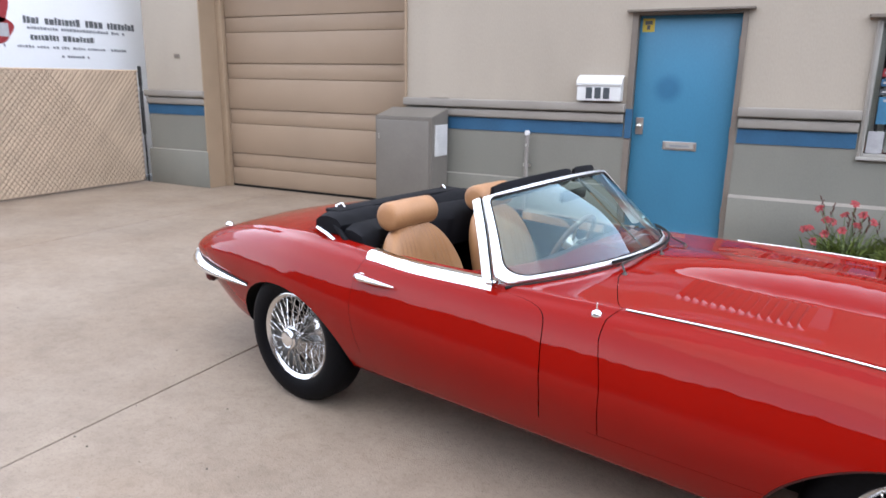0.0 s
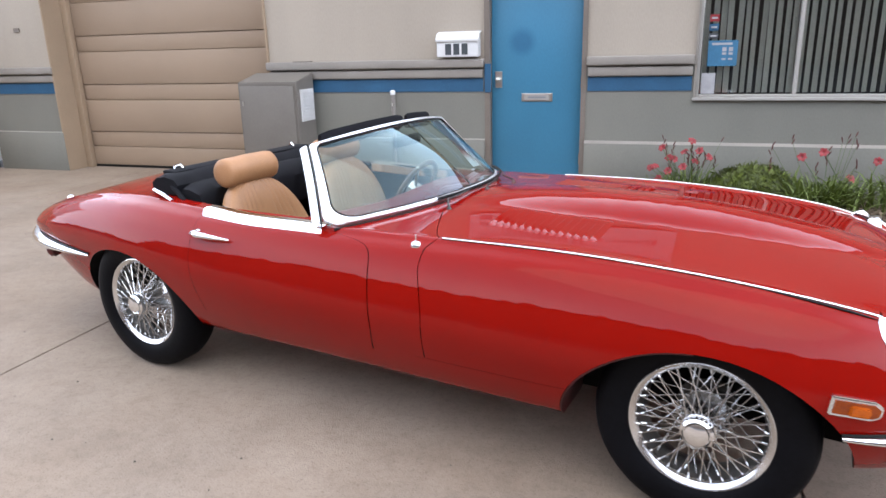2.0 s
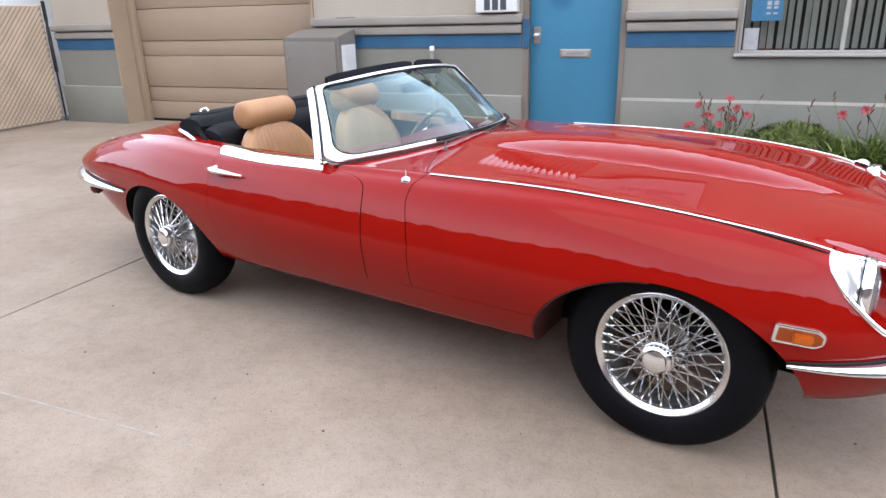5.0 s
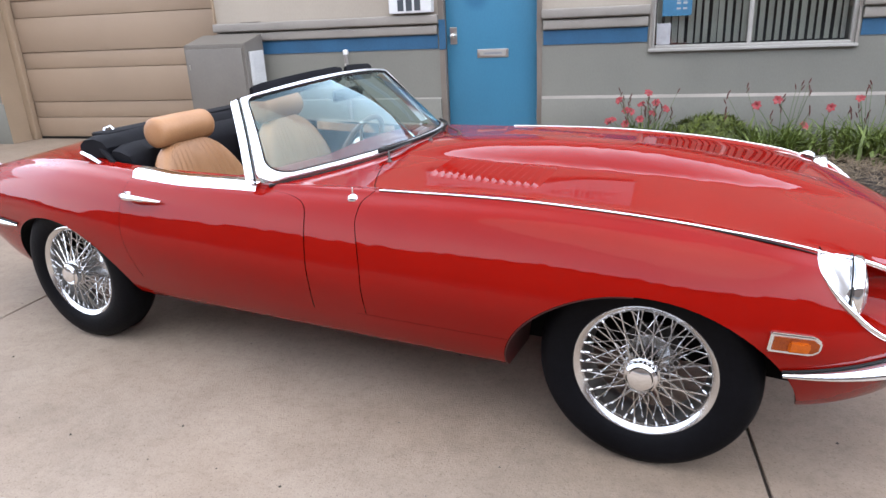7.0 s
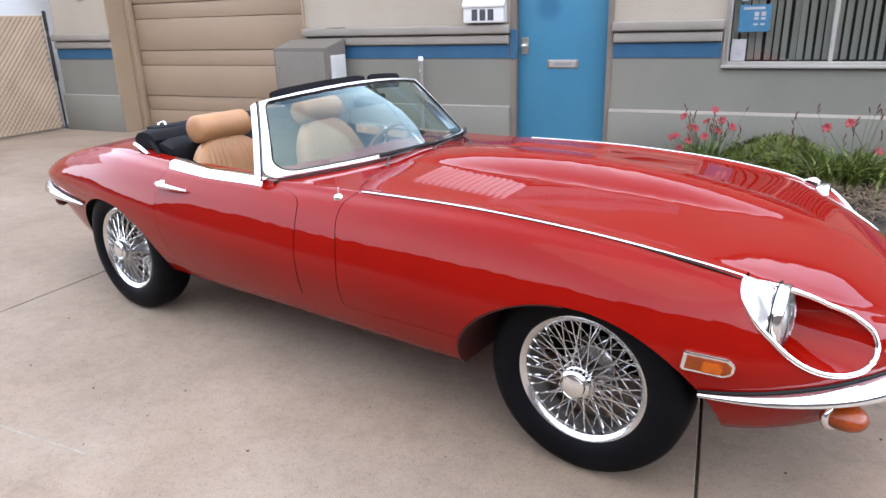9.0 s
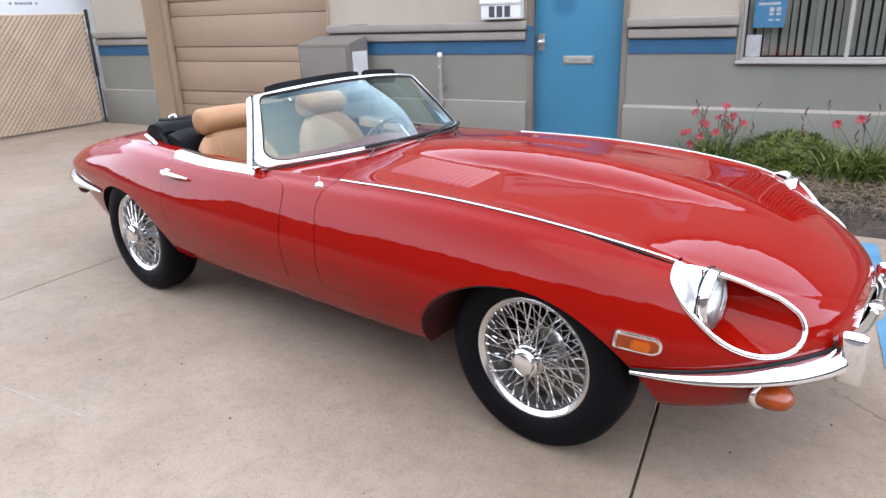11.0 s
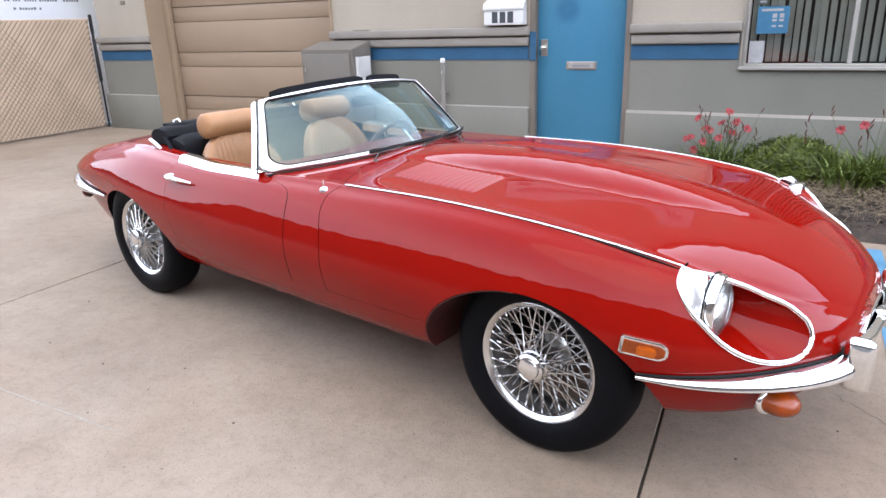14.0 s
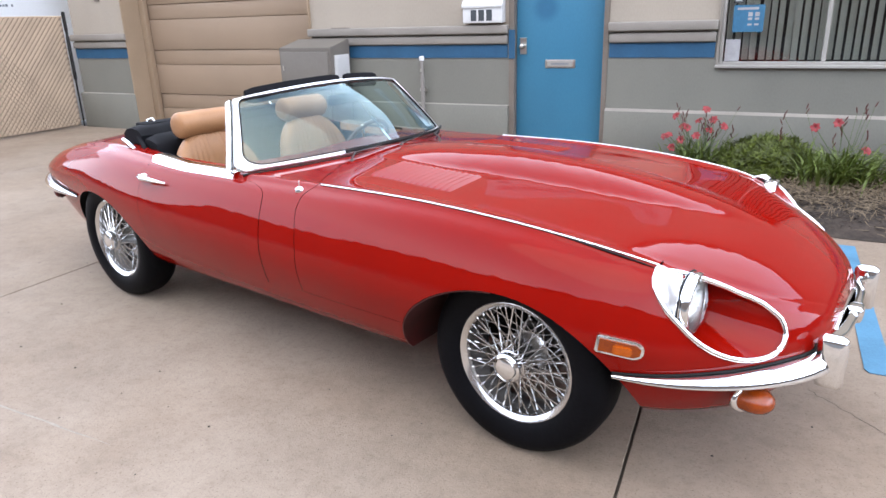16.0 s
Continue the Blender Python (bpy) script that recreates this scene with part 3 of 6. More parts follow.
part("screw", boxes((-0.005, 0.005, -0.035, -0.0235, 0.83, 0.86)), STEEL, pipe)
tagged(part("slate_scrap", boxes((-2.16, -1.95, -0.072, -0.01, 1.291, 1.299), bevel=0.002), TAUPE), "thin dark scrap lying on the ledge", "scrap")
tagged(part("wall_vent", boxes((-6.085, -6.0, -0.02, -0.001, 1.715, 1.765), bevel=0.004), TAUPE), "small vent hood on the pilaster", "vent")

# ---- fence with slats, banner behind ----
FX, FTOP = -6.78, 1.53
fence = base("slatted_fence", pose(FX, 0, 0), "tan chain-link fence filled with privacy slats", "fence")
# sheet added behind the slats to set the tone of their gaps
part("fence_backing", boxes((-0.03, -0.022, -3.5, -0.05, 0.02, FTOP)), SLATDARK, fence, "darker sheet added behind the slats")
LEAN, PITCH, WIDE = 1.32, 0.067, 0.051


def leaning_slat(top):
    """A flat slat woven at a slant, cut level at its foot and at top."""
    run = LEAN * (top - 0.03) / (FTOP - 0.02)
    bm = bmesh.new()
    prism(bm, [Vector((0, 0, 0.03)), Vector((0, WIDE, 0.03)), Vector((0, WIDE + run, top)), Vector((0, run, top))], (0.006, 0, 0))
    return bm


bm = leaning_slat(FTOP + 0.01)
fslat = bpy.data.meshes.new("slat")
bm.to_mesh(fslat)
bm.free()
fslat.materials.append(SLAT)
rnd = random.Random(9)
y = -4.6
while y < -0.06 - WIDE - LEAN:
    piece("slat", fslat, fence, pose(rnd.uniform(-0.001, 0.001), y, rnd.uniform(-0.002, 0.002)))
    y += PITCH
while y < -0.06 - WIDE:     # cut short against the end post
    part("slat", leaning_slat(0.03 + (FTOP - 0.02) * max(0.02, (-0.06 - y - WIDE) / LEAN)), SLAT, fence).location = (0, y, 0)
    y += PITCH
bm = bmesh.new()
y = -3.5
while y < -0.05:
    reach = min(LEAN, y + 3.5)
    tube(bm, [(0.010, y, 0.03), (0.010, y - reach, 0.03 + (FTOP - 0.02) * reach / LEAN)], 0.0028, 4, cap=False)
    y += PITCH
tagged(part("wire_mesh", bm, WIRE, fence), "thin woven wire", kind="stuff")
part("top_rail", tube(bmesh.new(), [(-0.01, -3.5, FTOP + 0.005), (-0.01, -0.05, FTOP + 0.005)], 0.014, 8), SLAT, fence)
bm = bmesh.new()
lathe(bm, [(0.0, 0.0), (0.012, 0.0), (0.012, 0.66), (0.024, 0.68), (0.024, 1.26), (0.018, 1.27), (0.018, 1.34), (0.024, 1.35), (0.024, 1.60), (0.0, 1.61)], Matrix.Translation((FX + 0.012, -0.028, 0)), 16)
tagged(part("fence_post", bm, POST, smooth=40), "black steel end post of the fence", "post")

board = base("banner_board", pose(-7.35, 0, 0), "large white banner with logo and blurred lines of print", "banner")
part("sheet", boxes((-0.03, 0.0, -3.6, 1.2, 0.0, 2.95)), BANNER, board)


def bars(y0, y1, z, h, m, seed, gaps=0.16):
    r, yy = random.Random(seed), y0
    while yy < y1:
        w = min(r.uniform(0.022, 0.048) * (h / 0.1 + 0.4), y1 - yy)
        if r.random() > gaps:
            part("bar", boxes((0.001, 0.005, yy, yy + w, z, z + h * r.uniform(0.75, 1.0))), m, board)
        yy += w + 0.014


bars(-1.22, 0.42, 2.10, 0.095, PRINT, 1)
bars(-1.18, 0.25, 2.03, 0.04, GREYINK, 2)
bars(-1.15, -0.25, 1.90, 0.075, PRINT, 3)
bars(-1.75, 0.3, 1.80, 0.035, GREYINK, 5)
bars(-0.75, -0.35, 1.69, 0.035, GREYINK, 6)
bm = bmesh.new()
for (yc, zc, ry, rz) in ((-1.52, 2.28, 0.13, 0.20), (-1.60, 2.0, 0.24, 0.17)):
    ring = [Vector((0.001, yc + ry * math.cos(a) * (1 + 0.15 * math.sin(3 * a)), zc + rz * math.sin(a))) for a in [2 * math.pi * i / 24 for i in range(24)]]
    prism(bm, ring, (0.005, 0, 0))
part("logo_shape", bm, REDINK, board, "red rounded logo shape")
part("logo_patch", boxes((0.0065, 0.009, -1.72, -1.6, 2.02, 2.18), (0.0065, 0.009, -1.55, -1.42, 1.92, 2.08)), PAPER, board)

# ---- painted line, bed ----
bm = bmesh.new()
prism(bm, [Vector(p) for p in ((2.955, -2.2, 0.001), (3.045, -2.2, 0.001), (3.085, -3.87, 0.001), (3.07, -3.9, 0.001), (3.0, -3.9, 0.001), (2.985, -3.87, 0.001))], (0, 0, 0.003))
tagged(part("painted_line", bm, LINEBLUE), "worn light blue painted parking line", "road marking")
bm = bmesh.new()
nx, ny = 90, 34
grid = {}
for i in range(nx + 1):
    for j in range(ny + 1):
        x, y = 1.25 + 4.6 * i / nx, -0.045 - 2.02 * j / ny
        edge = min(1, min(i, nx - i, ny - j) / 3)
        grid[i, j] = bm.verts.new((x + 0.02 * noise.noise((x * 3, y * 3, 1)), y + 0.03 * noise.noise((x * 2, y * 2, 5)) * (j > 2), 0.004 + edge * (0.045 + 0.02 * noise.noise((x * 2.5, y * 2.5, 0)) + 0.022 * noise.noise((x * 19, y * 19, 3)))))
for i in range(nx):
    for j in range(ny):
        bm.faces.new((grid[i, j], grid[i + 1, j], grid[i + 1, j + 1], grid[i, j + 1]))
tagged(part("mulch_bed", bm, MULCH, smooth=80), "dark bark mulch bed along the wall", "flower bed", kind="structure")
rnd = random.Random(12)


def soup(name, faces_of, count, m, label="", category="", parent=None, kind=""):
    """Many small loose faces as one mesh: faces_of(i) gives lists of corner points."""
    vs, fs = [], []
    for i in range(count):
        for quad in faces_of(i):
            fs.append(tuple(range(len(vs), len(vs) + len(quad))))
            vs.extend(tuple(p) for p in quad)
    me = bpy.data.meshes.new(name)
    me.from_pydata(vs, [], fs)
    for x in m if isinstance(m, (list, tuple)) else [m]:
        me.materials.append(x)
    ob = new(name, me)
    if parent is not None:
        ob.parent = parent
    return tagged(ob, label, category, kind=kind)


def chip(i):
    x, y = rnd.uniform(1.3, 5.8), rnd.uniform(-2.02, -0.1)
    w, ln = rnd.uniform(0.004, 0.012), rnd.uniform(0.015, 0.065)
    m = Matrix.Translation((x, y, 0.064 + rnd.uniform(-0.012, 0.016))) @ Euler((rnd.uniform(-0.6, 0.6), rnd.uniform(-0.4, 0.4), rnd.uniform(0, 6.28))).to_matrix().to_4x4()
    a, b, c, d = (m @ Vector(p) for p in ((-ln / 2, -w / 2, 0), (ln / 2, -w / 2, 0), (ln / 2, w / 2, 0), (-ln / 2, w / 2, 0)))
    top = m @ Vector((0, 0, 0.006))
    return [(a, b, top), (b, c, top), (c, d, top), (d, a, top)]


soup("bark_chips", chip, 3200, MULCH, "loose bark chips on the bed", "mulch", kind="stuff")


# ---- behind the camera: unseen brown backdrop, added for reflections, that closes the place ----
wall_bm, roof_bm, prev = bmesh.new(), bmesh.new(), None
for i in range(-60, 221):
    d = i * 1.0
    if d < 0:
        px, py, nx, ny, tall = -80, -34 - d, -1, 0, 5.0
    elif d < 125:
        px, py, nx, ny, tall = -80 + d, -34, 0, -1, min(15.2, 5.0 + d)
    else:       # bends round on the open side of the yard
        q = min(1.0, (d - 125) / 30)
        px, py = 45 + 16 * math.sin(q * math.pi / 2), -34 + 16 * (1 - math.cos(q * math.pi / 2)) + max(0, d - 155)
        nx, ny, tall = math.sin(q * math.pi / 2), -math.cos(q * math.pi / 2), 15.2 - 7.0 * q
    h = tall + 1.2 * noise.noise((d * 0.05, 0, 0)) + 0.2 * noise.noise((d * 0.45, 3, 0))
    low = [wall_bm.verts.new((px + nx * o, py + ny * o, z)) for o, z in ((0, 0), (0, h - 1.0))]
    top = [roof_bm.verts.new((px + nx * o, py + ny * o, z)) for o, z in ((0, h - 1.0), (-0.3, h - 1.0), (-0.3, h), (7, h), (7, 0))]
    if prev:
        wall_bm.faces.new((prev[0][0], low[0], low[1], prev[0][1]))
        for j in range(4):
            roof_bm.faces.new((prev[1][j], top[j], top[j + 1], prev[1][j + 1]))
    prev = low, top
structure("backdrop_wall", wall_bm, mat("backdrop_brown", (0.10, 0.072, 0.056), 0.9, 0, 0.2, 0.5, 4, 0.4), "unseen brown backdrop added for the car's reflections")
structure("backdrop_top", roof_bm, mat("backdrop_dark", (0.03, 0.03, 0.03), 0.8, 0, 0.2, 0.5, 4), "dark top edge of the unseen backdrop added for reflections")


# ---- plants in the bed ----
def strap(bm, x, y, z, a, ln, w, lean, droop):
    """One arching strap leaf with a folded keel."""
    d, side = Vector((math.cos(a), math.sin(a), 0)), Vector((-math.sin(a), math.cos(a), 0))
    rows = []
    for k in range(8):
        s = k / 7
        c = Vector((x, y, z)) + d * (ln * (lean * s + 0.42 * droop * s * s)) + Vector((0, 0, ln * (s * (1 - 0.3 * lean) - 0.75 * droop * s ** 2.3)))
        ww = w * (0.65 + 0.8 * s - 1.45 * s ** 3.0) * 0.5
        rows.append([bm.verts.new(c + side * ww), bm.verts.new(c - Vector((0, 0, 0.25 * w))), bm.verts.new(c - side * ww)])
    for p, q in zip(rows, rows[1:]):
        bm.faces.new((p[0], p[1], q[1], q[0]))
        bm.faces.new((p[1], p[2], q[2], q[1]))


def daylily(x, y, seed, leaves, flowers, spread, height, buds):
    r = random.Random(seed)
    ob = base("daylily", pose(x, y, 0.045), "daylily clump with strap leaves and red flowers", "flowering plant", "daylilies in the bed")
    bm = bmesh.new()
    for i in range(leaves):
        strap(bm, r.gauss(0, spread * 0.35), r.gauss(0, spread * 0.3), 0, r.uniform(0, 6.28), r.uniform(0.7, 1.15) * height, r.uniform(0.014, 0.024), r.uniform(0.1, 0.5), r.uniform(0.2, 0.75))
    part("leaves", bm, LEAF, ob, smooth=60)
    bm = bmesh.new()
    for i in range(leaves * 2 // 3):
        strap(bm, r.gauss(0, spread * 0.45), r.gauss(0, spread * 0.4), -0.02, r.uniform(0, 6.28), r.uniform(0.35, 0.6) * height, r.uniform(0.008, 0.016), r.uniform(0.6, 1.0), r.uniform(0.7, 1.0))
    part("dry_leaves", bm, STRAW, ob, "withered straw-coloured leaves", smooth=60)
    for fx, fz, fy in flowers:
        bm = bmesh.new()
        x0 = r.gauss(0, spread * 0.2)
        tube(bm, [(x0, 0, 0), (x0 + (fx - x0) * 0.5 + r.uniform(-0.02, 0.02), fy * 0.5, fz * 0.55), (fx, fy, fz)], [0.005, 0.004, 0.003], 6)
        stalk = part("stalk", bm, STALK, ob, smooth=60)
        bm = bmesh.new()
        tip = Vector((fx, fy, fz))
        tilt = Matrix.Rotation(r.uniform(0.45, 1.25), 3, "X") @ Matrix.Rotation(r.uniform(-0.6, 0.6), 3, "Y") @ Matrix.Rotation(r.uniform(0, 6.28), 3, "Z")
        for k in range(6):
            a = k * math.pi / 3
            ln, w = (0.042, 0.034) if k % 2 else (0.040, 0.026)
            rows = []
            for q in range(5):
                s = q / 4
                rad, hh = ln * (0.10 + 0.85 * s), ln * (0.7 * s - 0.5 * s ** 3)
                ww = w * (0.35 + 1.9 * s - 2.0 * s ** 2.4) * 0.5
                c, sd = Vector((math.cos(a) * rad, math.sin(a) * rad, hh)), Vector((-math.sin(a), math.cos(a), 0)) * ww
                rows.append([bm.verts.new(tip + tilt @ (c + sd)), bm.verts.new(tip + tilt @ (c - Vector((0, 0, 0.003)))), bm.verts.new(tip + tilt @ (c - sd))])
            for p, q in zip(rows, rows[1:]):
                bm.faces.new((p[0], p[1], q[1], q[0]))
                bm.faces.new((p[1], p[2], q[2], q[1]))
        part("flower", bm, PETAL, stalk, "open red flower", smooth=60)
    for i in range(buds):
        fx, fy, fz = r.gauss(0, spread * 0.6), r.gauss(0, spread * 0.3), r.uniform(0.75, 1.4) * height
        bm = bmesh.new()
        tube(bm, [(fx * 0.2, 0, 0), (fx * 0.7, fy * 0.6, fz * 0.6), (fx, fy, fz)], [0.003, 0.0022, 0.0016], 6)
        stalk = part("bud_stalk", bm, STALK, ob, smooth=60)
        for k in range(r.choice((1, 2, 2, 3))):
            o = Vector((fx, fy, fz - 0.035 * k))
            d = Vector((r.uniform(-0.6, 0.6), r.uniform(-0.3, 0.3), 1)).normalized()
            part("bud", tube(bmesh.new(), [o, o + d * 0.014, o + d * 0.036, o + d * 0.05], [0.0016, 0.005, 0.0055, 0.0016], 6), BUD, stalk, "dark red bud", smooth=60)
    return ob


daylily(1.93, -0.50, 21, 110, [(0.03, 0.52, 0.0), (-0.21, 0.46, 0.0), (-0.15, 0.365, 0.03), (-0.11, 0.37, -0.05), (-0.03, 0.30, -0.03), (0.07, 0.345, 0.0), (0.18, 0.38, 0.02), (-0.15, 0.265, -0.06), (-0.23, 0.19, -0.04), (-0.265, 0.29, 0.0), (-0.30, 0.27, 0.04), (-0.02, 0.42, 0.02), (0.10, 0.44, -0.03)], 0.30, 0.38, 16)
daylily(2.98, -0.80, 22, 260, [(-0.19, 0.45, 0.0), (-0.04, 0.49, 0.0), (0.165, 0.29, -0.02), (0.36, 0.42, 0.05)], 0.40, 0.44, 12)
daylily(3.65, -0.7, 23, 240, [(-0.1, 0.48, 0.0), (0.2, 0.42, 0.0)], 0.38, 0.44, 8)
daylily(4.5, -0.8, 24, 140, [(0.0, 0.5, 0.0), (0.2, 0.45, 0.1)], 0.34, 0.42, 6)


def shrub(x, y, seed, rx, ry, rz):
    """A low mounded shrub: short stems and a crown of small overlapping leaves with gaps."""
    r = random.Random(seed)
    ob = base("low_shrub", pose(x, y, 0.04), "low mounded bright green shrub", "shrub")
    bm = bmesh.new()
    for i in range(26):
        a, q = r.uniform(0, 6.28), r.uniform(0.2, 0.8)
        tube(bm, [(0, 0, 0), (rx * q * 0.5 * math.cos(a), ry * q * 0.5 * math.sin(a), rz * 0.4), (rx * q * math.cos(a), ry * q * math.sin(a), rz * 0.85 * math.sqrt(1 - q * q))], [0.008, 0.005, 0.002], 5)
    part("stems", bm, BARK, ob)

    def leaf(i):
        u, v = r.uniform(0, 6.28), r.random() ** 0.6
        ph = math.asin(min(1, v))
        lump = 0.82 + 0.26 * noise.noise((math.cos(u) * 2.2, math.sin(u) * 2.2, ph * 3 + seed)) + 0.1 * r.random()
        inner = 1 - 0.45 * r.random() ** 2.2
        p = Vector((rx * math.cos(u) * math.cos(ph), ry * math.sin(u) * math.cos(ph), rz * math.sin(ph))) * lump * inner
        out_dir = (p + Vector((0, 0, 0.12 * rz))).normalized()
        side = out_dir.cross(Vector((r.uniform(-1, 1), r.uniform(-1, 1), r.uniform(-0.5, 1)))).normalized()
        up = (out_dir * r.uniform(0.1, 0.7) + side.cross(out_dir) * 0.8).normalized()
        ln, w = r.uniform(0.04, 0.085), r.uniform(0.003, 0.007)
        return [(p, p + up * ln * 0.5 + side * w, p + up * ln, p + up * ln * 0.5 - side * w)]

    soup("crown", leaf, 9500, SHRUB, parent=ob)
    return ob


shrub(2.48, -0.55, 31, 0.46, 0.40, 0.345)


# withered stems lying about the lilies
rnd = random.Random(41)


def litter(i):
    x, y = rnd.gauss(3.2, 0.70), rnd.gauss(-1.15, 0.36)
    ln, a, w = rnd.uniform(0.05, 0.22), rnd.uniform(0, 6.28), rnd.uniform(0.0015, 0.004)
    z = 0.075 + rnd.uniform(0, 0.035)
    d, s = Vector((math.cos(a), math.sin(a), rnd.uniform(-0.15, 0.15))), Vector((-math.sin(a), math.cos(a), 0.3))
    p, m = Vector((x, y, z)), Vector((x, y, z + rnd.uniform(0.0, 0.03))) + d * ln * 0.5
    q = p + d * ln
    return [(p, m + s * w, q, m - s * w)]


soup("straw_litter", litter, 3200, STRAW, "withered straw lying over the bed", "straw", kind="stuff")


# ---- the red roadster ----
# Car space: x forward from the front axle, y to the car's left, z up from the ground.
CAR = pose(2.028, -4.271, 0.0, 0, 0, -10.68)
car = base("convertible_car", CAR, "glossy red two-seat convertible with chrome trim and folded black hood", "car")

NOSE, TAIL = 0.82, -3.53
half_w = keys((NOSE, 0.18), (0.80, 0.29), (0.72, 0.45), (0.60, 0.59), (0.45, 0.705), (0.30, 0.763), (0.0, 0.795), (-0.5, 0.80), (-1.2, 0.79), (-2.0, 0.775), (-2.44, 0.745), (-2.75, 0.70), (-3.1, 0.645), (-3.3, 0.59), (-3.42, 0.53), (-3.49, 0.45), (TAIL, 0.36))
waist = keys((NOSE, 0.455), (0.72, 0.462), (0.45, 0.48), (0.0, 0.52), (-1.0, 0.53), (-1.6, 0.54), (-2.0, 0.565), (-2.44, 0.605), (-2.8, 0.615), (-3.1, 0.605), (TAIL, 0.565))
sh_y = keys((NOSE, 0.08), (0.80, 0.17), (0.72, 0.325), (0.65, 0.415), (0.60, 0.458), (0.55, 0.49), (0.50, 0.525), (0.45, 0.567), (0.40, 0.602), (0.20, 0.619), (0.0, 0.629), (-0.5, 0.633), (-0.9, 0.635), (-1.4, 0.645), (-2.0, 0.635), (-2.4, 0.59), (-2.75, 0.545), (-3.1, 0.505), (-3.3, 0.44), (-3.42, 0.37), (-3.49, 0.30), (TAIL, 0.22))
sh_z = keys((NOSE, 0.50), (0.80, 0.527), (0.72, 0.578), (0.65, 0.605), (0.60, 0.625), (0.50, 0.668), (0.40, 0.717), (0.20, 0.748), (0.0, 0.772), (-0.5, 0.794), (-0.9, 0.790), (-1.4, 0.785), (-2.0, 0.79), (-2.4, 0.805), (-2.75, 0.785), (-3.1, 0.728), (-3.35, 0.668), (-3.46, 0.63), (TAIL, 0.60))
top_z = keys((NOSE, 0.51), (0.80, 0.547), (0.72, 0.612), (0.60, 0.684), (0.40, 0.745), (0.0, 0.80), (-0.5, 0.825), (-0.9, 0.834), (-1.05, 0.832), (-1.4, 0.845), (-2.0, 0.86), (-2.4, 0.862), (-2.75, 0.825), (-3.1, 0.755), (-3.35, 0.69), (-3.46, 0.645), (TAIL, 0.61))
bot_z = keys((NOSE, 0.40), (0.72, 0.300), (0.60, 0.262), (0.45, 0.252), (0.2, 0.262), (-0.5, 0.265), (-1.6, 0.267), (-2.44, 0.265), (-2.75, 0.257), (-3.0, 0.278), (-3.2, 0.325), (-3.35, 0.375), (TAIL, 0.46))
tuck = keys((NOSE, 0.55), (0.6, 0.81), (0.0, 0.865), (-1.5, 0.868), (-2.6, 0.868), (-3.2, 0.82), (TAIL, 0.6))
bulge_h = keys((0.53, 0.0), (0.42, 0.010), (0.2, 0.030), (-0.1, 0.046), (-0.45, 0.050), (-0.75, 0.034), (-0.95, 0.008), (-1.06, 0.0))
bulge_w = keys((0.53, 0.03), (0.42, 0.10), (0.23, 0.165), (-0.14, 0.205), (-0.6, 0.22), (-1.3, 0.23))


def eased(f, reach=0.16):
    """f averaged along the car, less so near its ends."""
    def g(x):
        r = min(reach, 0.36 * max(0.0, NOSE - x), 0.55 * max(0.0, x - TAIL))
        return sum(wt * f(x + r * k / 3) for k, wt in ((-3, 1), (-2, 3), (-1, 5), (0, 6), (1, 5), (2, 3), (3, 1))) / 24
    return g


sh_z, top_z, sh_y, half_w, waist = eased(sh_z), eased(top_z), eased(sh_y), eased(half_w), eased(waist)
bulge_w, bulge_h = eased(bulge_w), eased(bulge_h)


